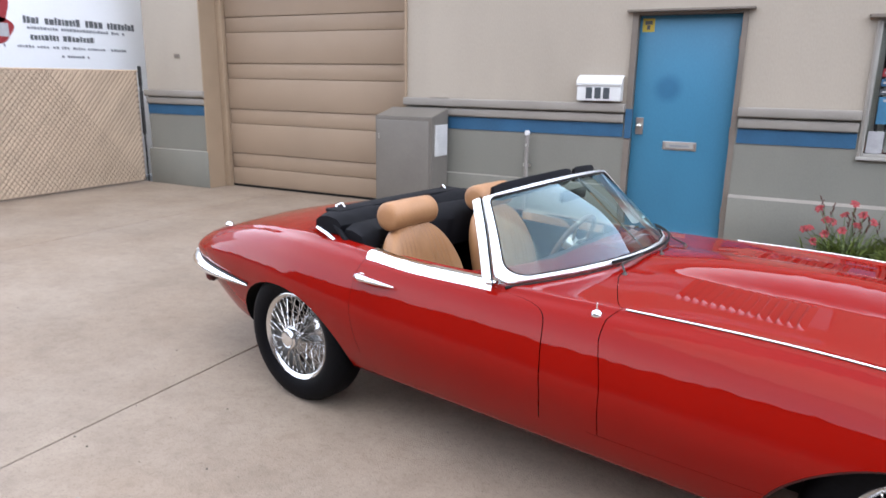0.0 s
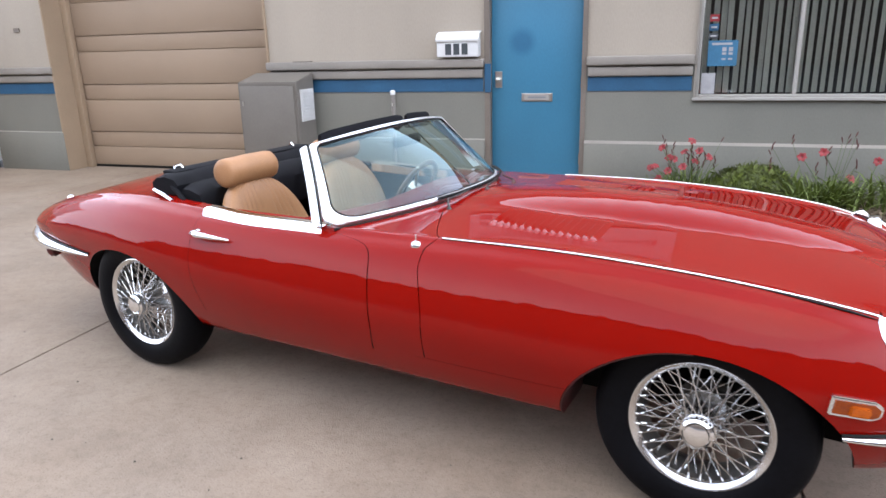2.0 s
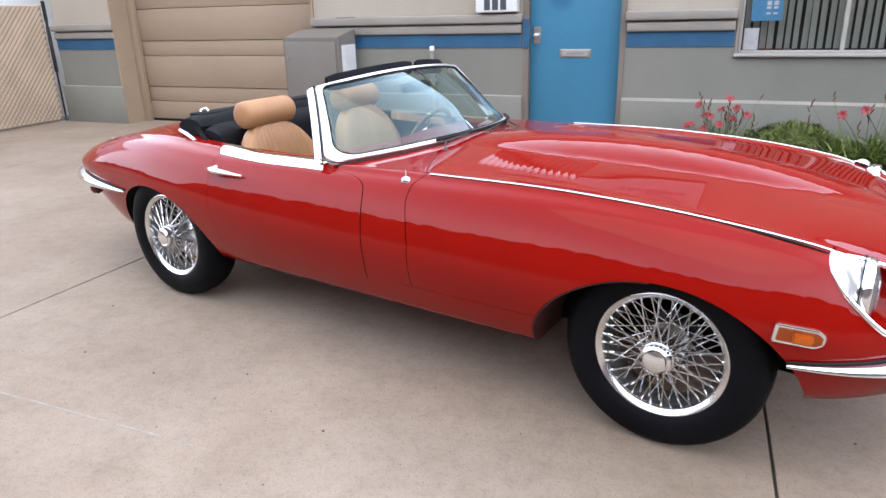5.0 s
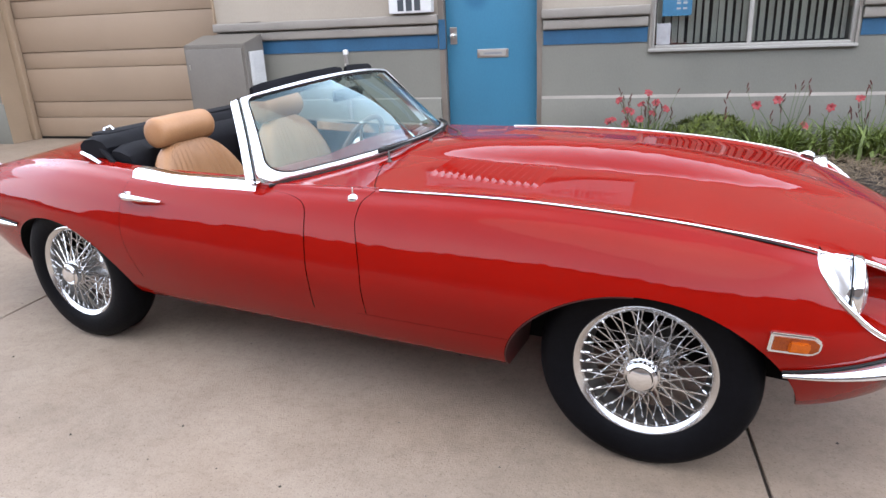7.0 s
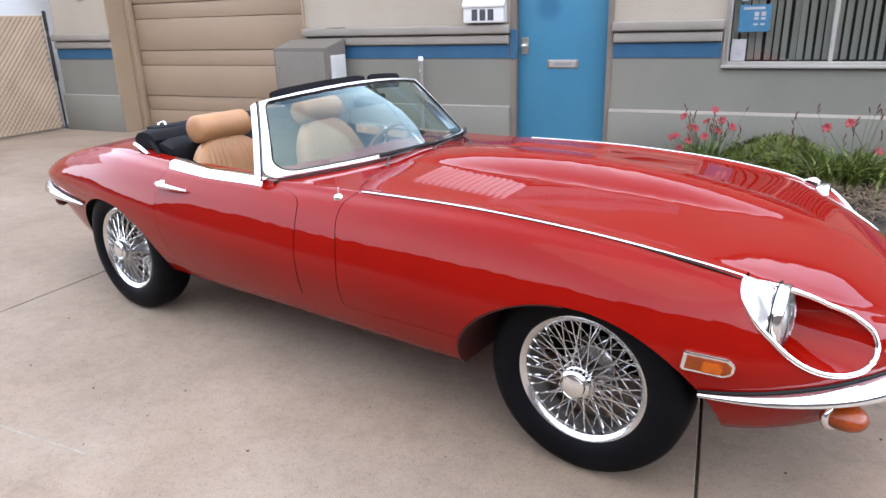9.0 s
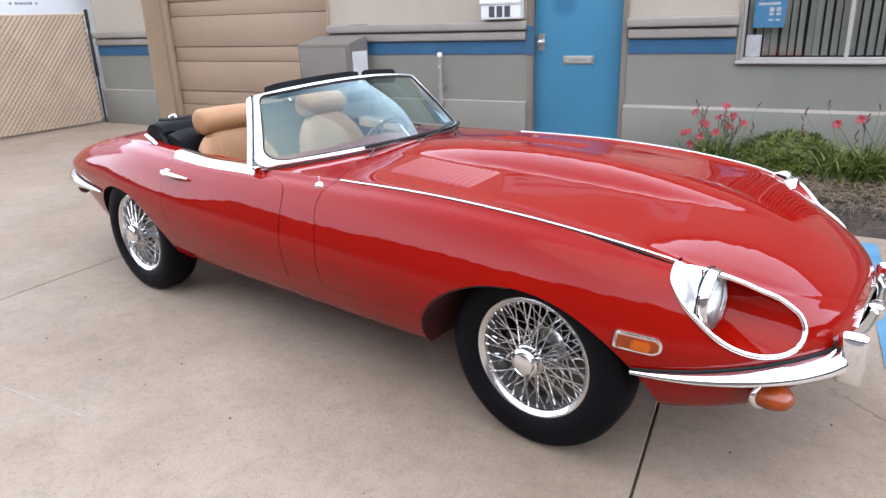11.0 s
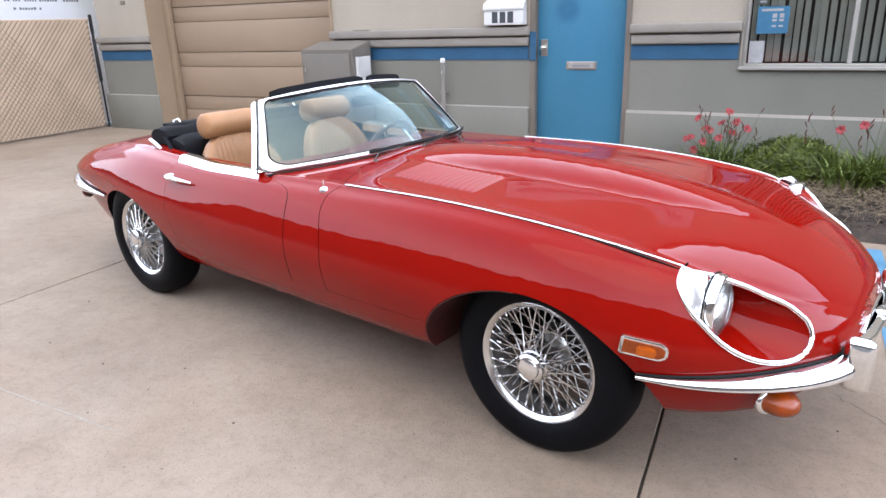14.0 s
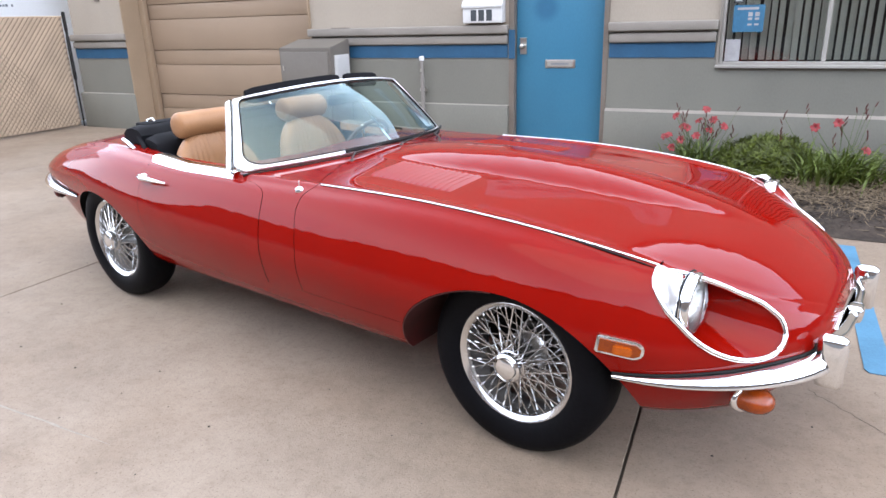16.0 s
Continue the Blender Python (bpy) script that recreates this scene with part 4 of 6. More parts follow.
def section(x, n=96):
    """Half of the body's outline across at x, from the sill up to the middle of the top, as (y, z) pairs."""
    w, zw, sy, sz, tz, bz = half_w(x), waist(x), sh_y(x), sh_z(x), top_z(x), bot_z(x)
    dy, dz = w - sy, sz - zw
    ease = lambda v: v * v * (3 - 2 * v)
    valley = ease(min(1.0, max(0.0, (x + 0.95) / 0.6)))      # a shallow valley between wing crest and bulge
    nose = ease(min(1.0, max(0.0, (x - 0.16) / 0.28)))       # the crown rolls off at once beside the lamps
    rise = []
    for plain, dip, roll in ((0.055, -0.004, 0.07), (0.15, -0.005, 0.30), (0.41, 0.003, 0.68), (0.76, 0.016, 0.91), (1.0, 0.025, 1.0)):
        r = plain * (tz - sz) * (1 - valley) + dip * valley
        rise.append(sz + r * (1 - nose) + roll * (tz - sz) * nose)
    P = [(w * tuck(x) - 0.03 * w, bz), (w * tuck(x), bz + 0.012), (w - 0.40 * w * (1 - tuck(x)), bz + 0.42 * (zw - bz)), (w, zw), (sy + 0.80 * dy, zw + 0.50 * dz), (sy + 0.44 * dy, zw + 0.84 * dz), (sy + 0.11 * dy, sz - 0.042 * dz), (sy, sz),
         (0.95 * sy, rise[0]), (0.87 * sy, rise[1]), (0.66 * sy, rise[2]), (0.33 * sy, rise[3]), (0.0, rise[4]), (-0.33 * sy, rise[3])]
    P = [Vector((a, b)) for a, b in P]
    P = [2 * P[0] - P[1]] + P
    T = [0.0]
    for a, b in zip(P, P[1:]):
        T.append(T[-1] + max(1e-5, (b - a).length) ** 0.5)
    pts = []
    lo, hi = T[1], T[-2]
    for k in range(n):
        t = lo + (hi - lo) * k / (n - 1)
        i = min(max(int(np.searchsorted(T, t, "right")) - 1, 1), len(P) - 3)
        p0, p1, p2, p3 = P[i - 1], P[i], P[i + 1], P[i + 2]
        t0, t1, t2, t3 = T[i - 1:i + 3]
        a1 = p0 * ((t1 - t) / (t1 - t0)) + p1 * ((t - t0) / (t1 - t0))
        a2 = p1 * ((t2 - t) / (t2 - t1)) + p2 * ((t - t1) / (t2 - t1))
        a3 = p2 * ((t3 - t) / (t3 - t2)) + p3 * ((t - t2) / (t3 - t2))
        b1 = a1 * ((t2 - t) / (t2 - t0)) + a2 * ((t - t0) / (t2 - t0))
        b2 = a2 * ((t3 - t) / (t3 - t1)) + a3 * ((t - t1) / (t3 - t1))
        q = b1 * ((t2 - t) / (t2 - t1)) + b2 * ((t - t1) / (t2 - t1))
        z = q.y
        bw = bulge_w(x)
        if z > zw and abs(q.x) < bw:
            z += 0.94 * bulge_h(x) * (1 - abs(q.x / bw) ** 2.4)
        pts.append((max(0.0, q.x), z))
    return pts


def body_shell():
    """The closed body as one smooth solid."""
    bm = bmesh.new()
    N = 150
    rows = []
    for i in range(N + 1):
        s = i / N
        x = NOSE + (TAIL - NOSE) * (0.72 * s + 0.28 * (0.5 - 0.5 * math.cos(math.pi * s)))
        half = section(x)
        right = [(x, -y, z) for y, z in half]
        left = [(x, y, z) for y, z in half[-2::-1]]
        rows.append([bm.verts.new(p) for p in right + left])
    for a, b in zip(rows, rows[1:]):
        for j in range(len(a)):
            bm.faces.new((a[j], a[(j + 1) % len(a)], b[(j + 1) % len(b)], b[j]))
    bm.faces.new(rows[0][::-1])
    bm.faces.new(rows[-1])
    bmesh.ops.recalc_face_normals(bm, faces=bm.faces)
    return bm


shell = body_shell()
for f in shell.faces:
    f.smooth = True
shell.normal_update()
TREE = BVHTree.FromBMesh(shell)
shell.verts.ensure_lookup_table()
shell.faces.ensure_lookup_table()
face_verts = [[v.index for v in f.verts] for f in shell.faces]
vert_co = [v.co.copy() for v in shell.verts]
vert_no = [v.normal.copy() for v in shell.verts]


def skin_normal(p):
    """The smooth normal of the uncut body nearest to p, and the distance."""
    loc, no, idx, dist = TREE.find_nearest(p)
    acc, tot = Vector((0, 0, 0)), 0.0
    for vi in face_verts[idx][:4]:
        w = 1.0 / (1e-4 + (vert_co[vi] - loc).length_squared)
        acc += vert_no[vi] * w
        tot += w
    return (acc / tot).normalized(), dist


def on_skin(x, y):
    """The height of the body's top at (x, y)."""
    hit = TREE.ray_cast(Vector((x, y, 2.0)), Vector((0, 0, -1)))
    return hit[0], skin_normal(hit[0])[0]


def on_side(x, z, side=-1):
    hit = TREE.ray_cast(Vector((x, side * 2.0, z)), Vector((0, -side, 0)))
    return hit[0], skin_normal(hit[0])[0]


def solid(bm, mi):
    for f in bm.faces:
        f.material_index = mi
    bmesh.ops.recalc_face_normals(bm, faces=bm.faces)
    return bm


ARCH_A, ARCH_B, ARCH_Z = 0.410, 0.335, 0.262
REAR_X = -2.472
LAMP_X, LAMP_Y, LAMP_Z, LAMP_R = 0.486, 0.543, 0.597, 0.090


def scoop_outline(n, side):
    """The teardrop opening of a lamp scoop in side view, pointed towards the back; the off side sits a little further back."""
    out = []
    for k in range(n):
        a = 2 * math.pi * k / n
        fat = (0.5 + 0.5 * math.cos(a))
        u, v = 0.190 * math.cos(a), 0.091 * math.sin(a) * (fat ** 0.85 if math.sin(a) > 0 else 0.52 + 0.48 * fat ** 0.8)
        d = radians(-33)
        x, z = 0.568 + u * math.cos(d) - v * math.sin(d), 0.606 + u * math.sin(d) + v * math.cos(d)
        x, z = x - 0.01 * max(0.0, (x - 0.5) / 0.22), z - 0.022 * max(0.0, (x - 0.5) / 0.22)
        if math.sin(a) > 0:     # the upper edge sags inboard of the lamp
            z -= 0.012 * math.sin(math.pi * min(1.0, max(0.0, (x - 0.41) / 0.29))) ** 0.8
        out.append((x, z) if side < 0 else (x - 0.045, z + 0.012))
    return out


cutters = []
for ax, aa, bb in ((-0.008, ARCH_A, ARCH_B), (REAR_X, 0.415, 0.318)):
    for side in (-1, 1):
        bm = bmesh.new()
        prism(bm, [Vector((ax + aa * math.cos(2 * math.pi * k / 64), side * 0.46, ARCH_Z + bb * math.sin(2 * math.pi * k / 64))) for k in range(64)], (0, side * 0.6, 0))
        cutters.append(solid(bm, 1))
# cockpit with rounded corners
bm = bmesh.new()
rear = [(-1.515, -0.585), (-1.9, -0.590)] + [(-2.08 - 0.30 * math.sin(a), -0.575 + 0.14 * (1 - math.cos(a))) for a in [math.pi / 2 * k / 10 for k in range(11)]]
plan = rear + [(x, -y) for x, y in rear[::-1]] + [(-1.40, 0.46), (-1.31, 0.3), (-1.28, 0.0), (-1.31, -0.3), (-1.40, -0.46)]
prism(bm, [Vector((x, y, 0.34)) for x, y in plan], (0, 0, 0.9))
cutters.append(solid(bm, 1))
for side in (-1, 1):
    bm = bmesh.new()
    prism(bm, [Vector((x, side * 0.36, z)) for x, z in scoop_outline(72, side)], (0, side * 0.7, 0))
    cutters.append(solid(bm, 1))
bm = bmesh.new()
prism(bm, [Vector((0.66, 0.20 * math.cos(2 * math.pi * k / 48), 0.455 + 0.042 * math.sin(2 * math.pi * k / 48))) for k in range(48)], (0.5, 0, 0))
cutters.append(solid(bm, 1))


def carve(bm, cutters):
    """Subtract the cutters from bm; returns a new bmesh."""
    me = bpy.data.meshes.new("blank")
    bm.to_mesh(me)
    for m in (RED, BLACK):
        me.materials.append(m)
    ob = new("blank", me)
    extra = []
    for c in cutters:
        cm = bpy.data.meshes.new("cutter")
        c.to_mesh(cm)
        c.free()
        for m in (RED, BLACK):
            cm.materials.append(m)
        co = new("cutter", cm)
        extra.append(co)
        md = ob.modifiers.new("cut", "BOOLEAN")
        md.operation, md.solver, md.object = "DIFFERENCE", "EXACT", co
    bpy.context.view_layer.update()
    dg = bpy.context.evaluated_depsgraph_get()
    done = bpy.data.meshes.new_from_object(ob.evaluated_get(dg))
    res = bmesh.new()
    res.from_mesh(done)
    for o in [ob, *extra]:
        d = o.data
        bpy.data.objects.remove(o)
        bpy.data.meshes.remove(d)
    bpy.data.meshes.remove(done)
    return res


cut = carve(shell, cutters)
shell.free()


def seam(bm, fn, gap=0.0022, where=None):
    """Cut a gap along x = fn(p) through the faces that where(face centre) picks. fn takes a point and uses its y and z."""
    for v in bm.verts:
        v.co.x -= fn(v.co)
    for off in (-gap, gap):
        fs = [f for f in bm.faces if where is None or where(f.calc_center_median())]
        geom = list({e for f in fs for e in f.edges} | {v for f in fs for v in f.verts}) + fs
        bmesh.ops.bisect_plane(bm, geom=geom, plane_co=(off, 0, 0), plane_no=(1, 0, 0), dist=1e-5)
    kill = [f for f in bm.faces if abs(f.calc_center_median().x) < gap and f.material_index == 0 and (where is None or where(f.calc_center_median()))]
    bmesh.ops.delete(bm, geom=kill, context="FACES")
    for v in bm.verts:
        v.co.x += fn(v.co)


bonnet_z = keys((0.26, -0.875), (0.40, -0.882), (0.43, -0.880), (0.55, -0.876), (0.63, -0.89), (0.68, -0.905), (0.72, -0.915), (0.76, -0.915), (0.785, -0.895), (0.80, -0.88), (0.9, -0.88))
door_z = keys((0.30, -1.11), (0.41, -1.097), (0.50, -1.087), (0.58, -1.092), (0.65, -1.103), (0.70, -1.112), (0.73, -1.122), (0.75, -1.145), (0.763, -1.20), (0.775, -1.36), (0.80, -1.5))
back_z = keys((0.30, -1.95), (0.5, -1.975), (0.7, -1.99), (0.84, -1.985))


def bonnet_line(p):
    return bonnet_z(p.z) - 0.145 * min(1.0, max(0.0, (0.625 - abs(p.y)) / 0.28)) ** 0.7 * (1 if p.z > 0.6 else 0)


def door_line(p):
    return door_z(p.z)


def door_back(p):
    return back_z(p.z)


seam(cut, bonnet_line, 0.0016, lambda c: c.z > 0.40)
seam(cut, door_line, 0.002, lambda c: abs(c.y) > 0.5 and 0.39 < c.z < 0.80)
seam(cut, door_back, 0.0008, lambda c: abs(c.y) > 0.5 and 0.39 < c.z < 0.83)
# lower edge of the bonnet, level from its seam to the wheel arch
for off in (0.3994, 0.4006):
    fs = [f for f in cut.faces if abs(f.calc_center_median().y) > 0.5 and -0.92 < f.calc_center_median().x < -0.3 and f.material_index == 0]
    geom = list({e for f in fs for e in f.edges} | {v for f in fs for v in f.verts}) + fs
    bmesh.ops.bisect_plane(cut, geom=geom, plane_co=(0, 0, off), plane_no=(0, 0, 1), dist=1e-6)
kill = [f for f in cut.faces if 0.3993 < f.calc_center_median().z < 0.4007 and -0.905 < f.calc_center_median().x < -0.3 and abs(f.calc_center_median().y) > 0.5 and f.material_index == 0]
bmesh.ops.delete(cut, geom=kill, context="FACES")


def skin_part(name, faces, parent, label=""):
    """A separate panel from some faces of the carved body, shaded by the uncut body's normals."""
    ids, vs, fs, mi = {}, [], [], []
    for f in faces:
        row = []
        for v in f.verts:
            if v.index not in ids:
                ids[v.index] = len(vs)
                vs.append(v.co.copy())
            row.append(ids[v.index])
        fs.append(row)
        mi.append(f.material_index)
    me = bpy.data.meshes.new(name)
    me.from_pydata(vs, [], fs)
    me.materials.append(RED)
    me.materials.append(BLACK)
    me.polygons.foreach_set("material_index", mi)
    me.polygons.foreach_set("use_smooth", [True] * len(fs))
    me.update()
    sn = [skin_normal(v) for v in vs]
    custom = [None] * len(me.loops)
    inner = {}
    for p in me.polygons:
        p_out = all(sn[v][1] < 0.0012 for v in p.vertices) and p.normal.dot(sn[p.vertices[0]][0]) > 0.6
        if not p_out:
            for v in p.vertices:
                inner.setdefault(v, Vector((0, 0, 0)))
                inner[v] += p.normal * p.area
        for li, v in zip(p.loop_indices, p.vertices):
            custom[li] = sn[v][0] if p_out else None
    for p in me.polygons:
        for li, v in zip(p.loop_indices, p.vertices):
            if custom[li] is None:
                n = inner[v].normalized()
                custom[li] = n if n.dot(p.normal) > 0.75 else p.normal
    me.normals_split_custom_set([tuple(n) for n in custom])
    ob = new(name, me)
    ob.parent = parent
    return tagged(ob, label)


cut.verts.index_update()
cut.faces.ensure_lookup_table()
groups = {"bonnet": [], "door_right": [], "door_left": [], "body": [], "liner": []}
for f in cut.faces:
    c = f.calc_center_median()
    if f.material_index == 1 and c.x > 0.36 and abs(c.y) > 0.3 and c.z > 0.45:
        continue      # the lamp scoops get a funnel of their own
    if f.material_index == 1:
        groups["liner"].append(f)
    elif c.x > bonnet_line(c) and (c.z > 0.40 or c.x > -0.3):
        groups["bonnet"].append(f)
    elif abs(c.y) > 0.59 and 0.39 < c.z < 0.80 and door_back(c) < c.x < door_line(c):
        groups["door_right" if c.y < 0 else "door_left"].append(f)
    else:
        groups["body"].append(f)
bonnet = skin_part("bonnet", groups["bonnet"], car, "red forward-hinged bonnet with centre bulge")
body = skin_part("body", groups["body"], car)
doors = {-1: skin_part("door", groups["door_right"], car), 1: skin_part("door", groups["door_left"], car)}
skin_part("inner_liner", groups["liner"], car, "black wheel wells and cockpit tub")
cut.free()


# ---- wheels ----
HUB_Z, HALF_TRACK = 0.3215, 0.604


def wheel_meshes():
    bm = bmesh.new()
    prof = [(0.200, -0.068), (0.212, -0.082), (0.245, -0.091), (0.282, -0.089), (0.304, -0.078), (0.315, -0.058), (0.3205, -0.040), (0.3215, 0.0), (0.3205, 0.040), (0.315, 0.058), (0.304, 0.078), (0.282, 0.089), (0.245, 0.091), (0.212, 0.082), (0.200, 0.068)]
    lathe(bm, prof, seg=72)
    tyre = bm
    bm = bmesh.new()
    lathe(bm, [(0.186, 0.020), (0.190, 0.055), (0.192, 0.066), (0.203, 0.077), (0.2085, 0.075), (0.2085, 0.069), (0.199, 0.060), (0.195, 0.02), (0.178, 0.0), (0.178, -0.03), (0.195, -0.05), (0.205, -0.08), (0.200, -0.08), (0.186, -0.05), (0.172, -0.03), (0.172, 0.0)], seg=72, closed=True)
    rim = bm
    bm = bmesh.new()
    lathe(bm, [(0.1855, 0.052), (0.188, 0.066), (0.197, 0.0745), (0.205, 0.0785), (0.2095, 0.0765), (0.2095, 0.069), (0.203, 0.066), (0.193, 0.055)], seg=72, closed=True)
    lip = bm
    bm = bmesh.new()
    lathe(bm, [(0.0, -0.06), (0.070, -0.06), (0.072, -0.030), (0.058, -0.018), (0.040, 0.015), (0.038, 0.075), (0.050, 0.078), (0.051, 0.092), (0.042, 0.098), (0.0, 0.098)], seg=32)
    hub = bm
    bm = bmesh.new()
    lathe(bm, [(0.042, 0.070), (0.046, 0.084), (0.049, 0.098), (0.048, 0.116), (0.041, 0.122), (0.038, 0.113), (0.036, 0.113), (0.034, 0.124), (0.020, 0.129), (0.0, 0.130)], seg=32)
    cap = bm
    return tyre, rim, lip, hub, cap


def spoke_mesh(r0, h0, r1, h1, twist):
    """A wire from the hub to the rim, with a nipple at its outer end."""
    bm = bmesh.new()
    a, b = Vector((r0, 0, h0)), Vector((r1 * math.cos(twist), r1 * math.sin(twist), h1))
    tube(bm, [a, b], 0.0022, 5)
    d = (b - a).normalized()
    tube(bm, [b - d * 0.012, b + d * 0.004], 0.0036, 6)
    me = bpy.data.meshes.new("spoke")
    bmesh.ops.recalc_face_normals(bm, faces=bm.faces)
    bm.to_mesh(me)
    bm.free()
    me.materials.append(CHROME_WIRE)
    return me


spoke_kinds = [spoke_mesh(0.048, 0.084, 0.1905, 0.050, 0.42), spoke_mesh(0.048, 0.084, 0.1905, 0.050, -0.42), spoke_mesh(0.066, -0.030, 0.184, 0.018, 0.62), spoke_mesh(0.066, -0.030, 0.184, 0.018, -0.62)]
bm0 = wheel_meshes()
shared = []
for nm, bm, m in zip(("tyre", "rim_barrel", "rim", "hub", "hub_cap"), bm0, (RUBBER, RIM, CHROME_WIRE, CHROME_WIRE, CHROME)):
    tmp = part(nm, bm, m, smooth=35)
    shared.append((nm, tmp.data))
    bpy.data.objects.remove(tmp)


def wheel(x, side, steer, parent):
    """Axis of the wheel space is z, outward."""
    w = new("wheel")
    w.empty_display_size = 0.05
    w.parent = parent
    w.matrix_basis = pose(x, side * HALF_TRACK, HUB_Z, 0, 0, steer) @ pose(0, 0, 0, 90 if side < 0 else -90, 0, 0)
    tagged(w, "chrome wire-spoked wheel with a black tyre")
    for nm, me in shared:
        piece(nm, me, w, Matrix())
    for k in range(18):
        a = 20 * k
        piece("spoke", spoke_kinds[0], w, pose(0, 0, 0, 0, 0, a))
        piece("spoke", spoke_kinds[1], w, pose(0, 0, 0, 0, 0, a + 18))
        piece("spoke", spoke_kinds[2], w, pose(0, 0, 0, 0, 0, a + 13.5))
        piece("spoke", spoke_kinds[3], w, pose(0, 0, 0, 0, 0, a + 14.5))
    bm = bmesh.new()
    lathe(bm, [(0.0, -0.10), (0.088, -0.10), (0.088, -0.075), (0.0, -0.075)], seg=32)
    part("brake_disc", bm, DARK_IRON, w, "dull steel brake disc", smooth=40)
    return w


STEER = 0.0
wheel(0.0, -1, STEER, car)
wheel(0.0, 1, STEER, car)
wheel(-2.438, -1, 0, car)
wheel(-2.438, 1, 0, car)

# ---- windscreen ----
SCREEN_W, SCREEN_H = 0.62, 0.36      # half width and slant height of the outer edge of its frame


def screen_base(s):
    return Vector((-1.044 - 0.295 * abs(s) ** 2.1, 0.684 * s, 0.831 - 0.043 * s * s))


def screen_top(s):
    return Vector((-1.427 - 0.085 * s * s, 0.522 * s, 1.101 - 0.036 * s * s))


def on_glass(s, q):
    """A point of the screen: s across, q from the base up to the rail."""
    b, t = screen_base(s), screen_top(s)
    return b.lerp(t, q) + Vector((0.035, 0, 0.012)) * (math.sin(math.pi * min(1.0, max(0.0, q))) * (1 - 0.88 * s * s))


def glass_normal(s, q):
    a = on_glass(min(1, s + 0.01), q) - on_glass(max(-1, s - 0.01), q)
    b = on_glass(s, min(1, q + 0.01)) - on_glass(s, max(0, q - 0.01))
    n = a.cross(b).normalized()
    return n if n.x > 0 else -n


S = [-1 + 2 * k / 40 for k in range(41)]
bm = bmesh.new()
rows = [[bm.verts.new(on_glass(s * 0.985, 0.02 + 0.96 * q / 10)) for q in range(11)] for s in S]
for p, q in zip(rows, rows[1:]):
    for j in range(10):
        bm.faces.new((p[j], q[j], q[j + 1], p[j + 1]))
ws = part("windscreen", bm, SCREEN, car, "curved clear windscreen", smooth=60)
if sum(p.normal.x for p in ws.data.polygons) < 0:
    ws.data.flip_normals()
ws.visible_shadow = False


def frame_pairs():
    """Inner and outer edge of the bright frame as (s, q) pairs, once round, with the glass rounded at its corners."""
    u1, v0, v1, low, high = SCREEN_W - 0.027, 0.019, SCREEN_H - 0.013, 0.075, 0.026
    pairs = []
    for cu, cv, r, a0 in ((u1 - low, v0 + low, low, -90), (u1 - high, v1 - high, high, 0), (high - u1, v1 - high, high, 90), (low - u1, v0 + low, low, 180)):
        for k in range(13):
            a = radians(a0 + 90 * k / 12)
            c, d = math.cos(a), math.sin(a)
            far = min((SCREEN_W - abs(cu)) / max(1e-6, abs(c)), ((SCREEN_H - cv) if d > 0 else cv) / max(1e-6, abs(d)))
            far = min(far, r + 0.040)
            pairs.append(((cu + r * c, cv + r * d), (cu + far * c, cv + far * d)))
        n = 24 if a0 in (-90, 90) else 8        # straight run on to the next corner
        e = {-90: ((u1, v0 + low), (u1, v1 - high), (SCREEN_W, v0 + low), (SCREEN_W, v1 - high)), 0: ((u1 - high, v1), (high - u1, v1), (u1 - high, SCREEN_H), (high - u1, SCREEN_H)),
             90: ((-u1, v1 - high), (-u1, v0 + low), (-SCREEN_W, v1 - high), (-SCREEN_W, v0 + low)), 180: ((low - u1, v0), (u1 - low, v0), (low - u1, 0.0), (u1 - low, 0.0))}[a0]
        for k in range(1, n):
            f = k / n
            pairs.append(tuple((a[0] + (b[0] - a[0]) * f, a[1] + (b[1] - a[1]) * f) for a, b in ((e[0], e[1]), (e[2], e[3]))))
    return [tuple((u / SCREEN_W, v / SCREEN_H) for u, v in pr) for pr in pairs]


bm = bmesh.new()
rows, lip = [], []
for (s0, q0), (s1, q1) in frame_pairs():
    n0, n1 = glass_normal(s0, q0), glass_normal(s1, q1)
    i, o = on_glass(s0, q0), on_glass(s1, q1)
    lip.append(i + n0 * 0.004)
    rows.append([bm.verts.new(p) for p in (i - n0 * 0.004, i + n0 * 0.005, i.lerp(o, 0.3) + n0 * 0.0105, i.lerp(o, 0.72) + n1 * 0.0105, o + n1 * 0.004, o - n1 * 0.010)])
for p, q in zip(rows, rows[1:] + rows[:1]):
    for j in range(6):
        bm.faces.new((p[j], q[j], q[(j + 1) % 6], p[(j + 1) % 6]))
part("screen_frame", bm, STAINLESS, ws, "bright metal screen frame", smooth=50)
part("screen_seal", tube(bmesh.new(), lip, 0.0042, 6, closed=True), TRIM_RUBBER, ws, "black rubber seal", smooth=60)
part("base_seal", tube(bmesh.new(), [on_glass(s * 0.965, 0.0) + Vector((0.006, 0, -0.009)) for s in S], 0.006, 6), TRIM_RUBBER, ws, "black rubber seal", smooth=60)
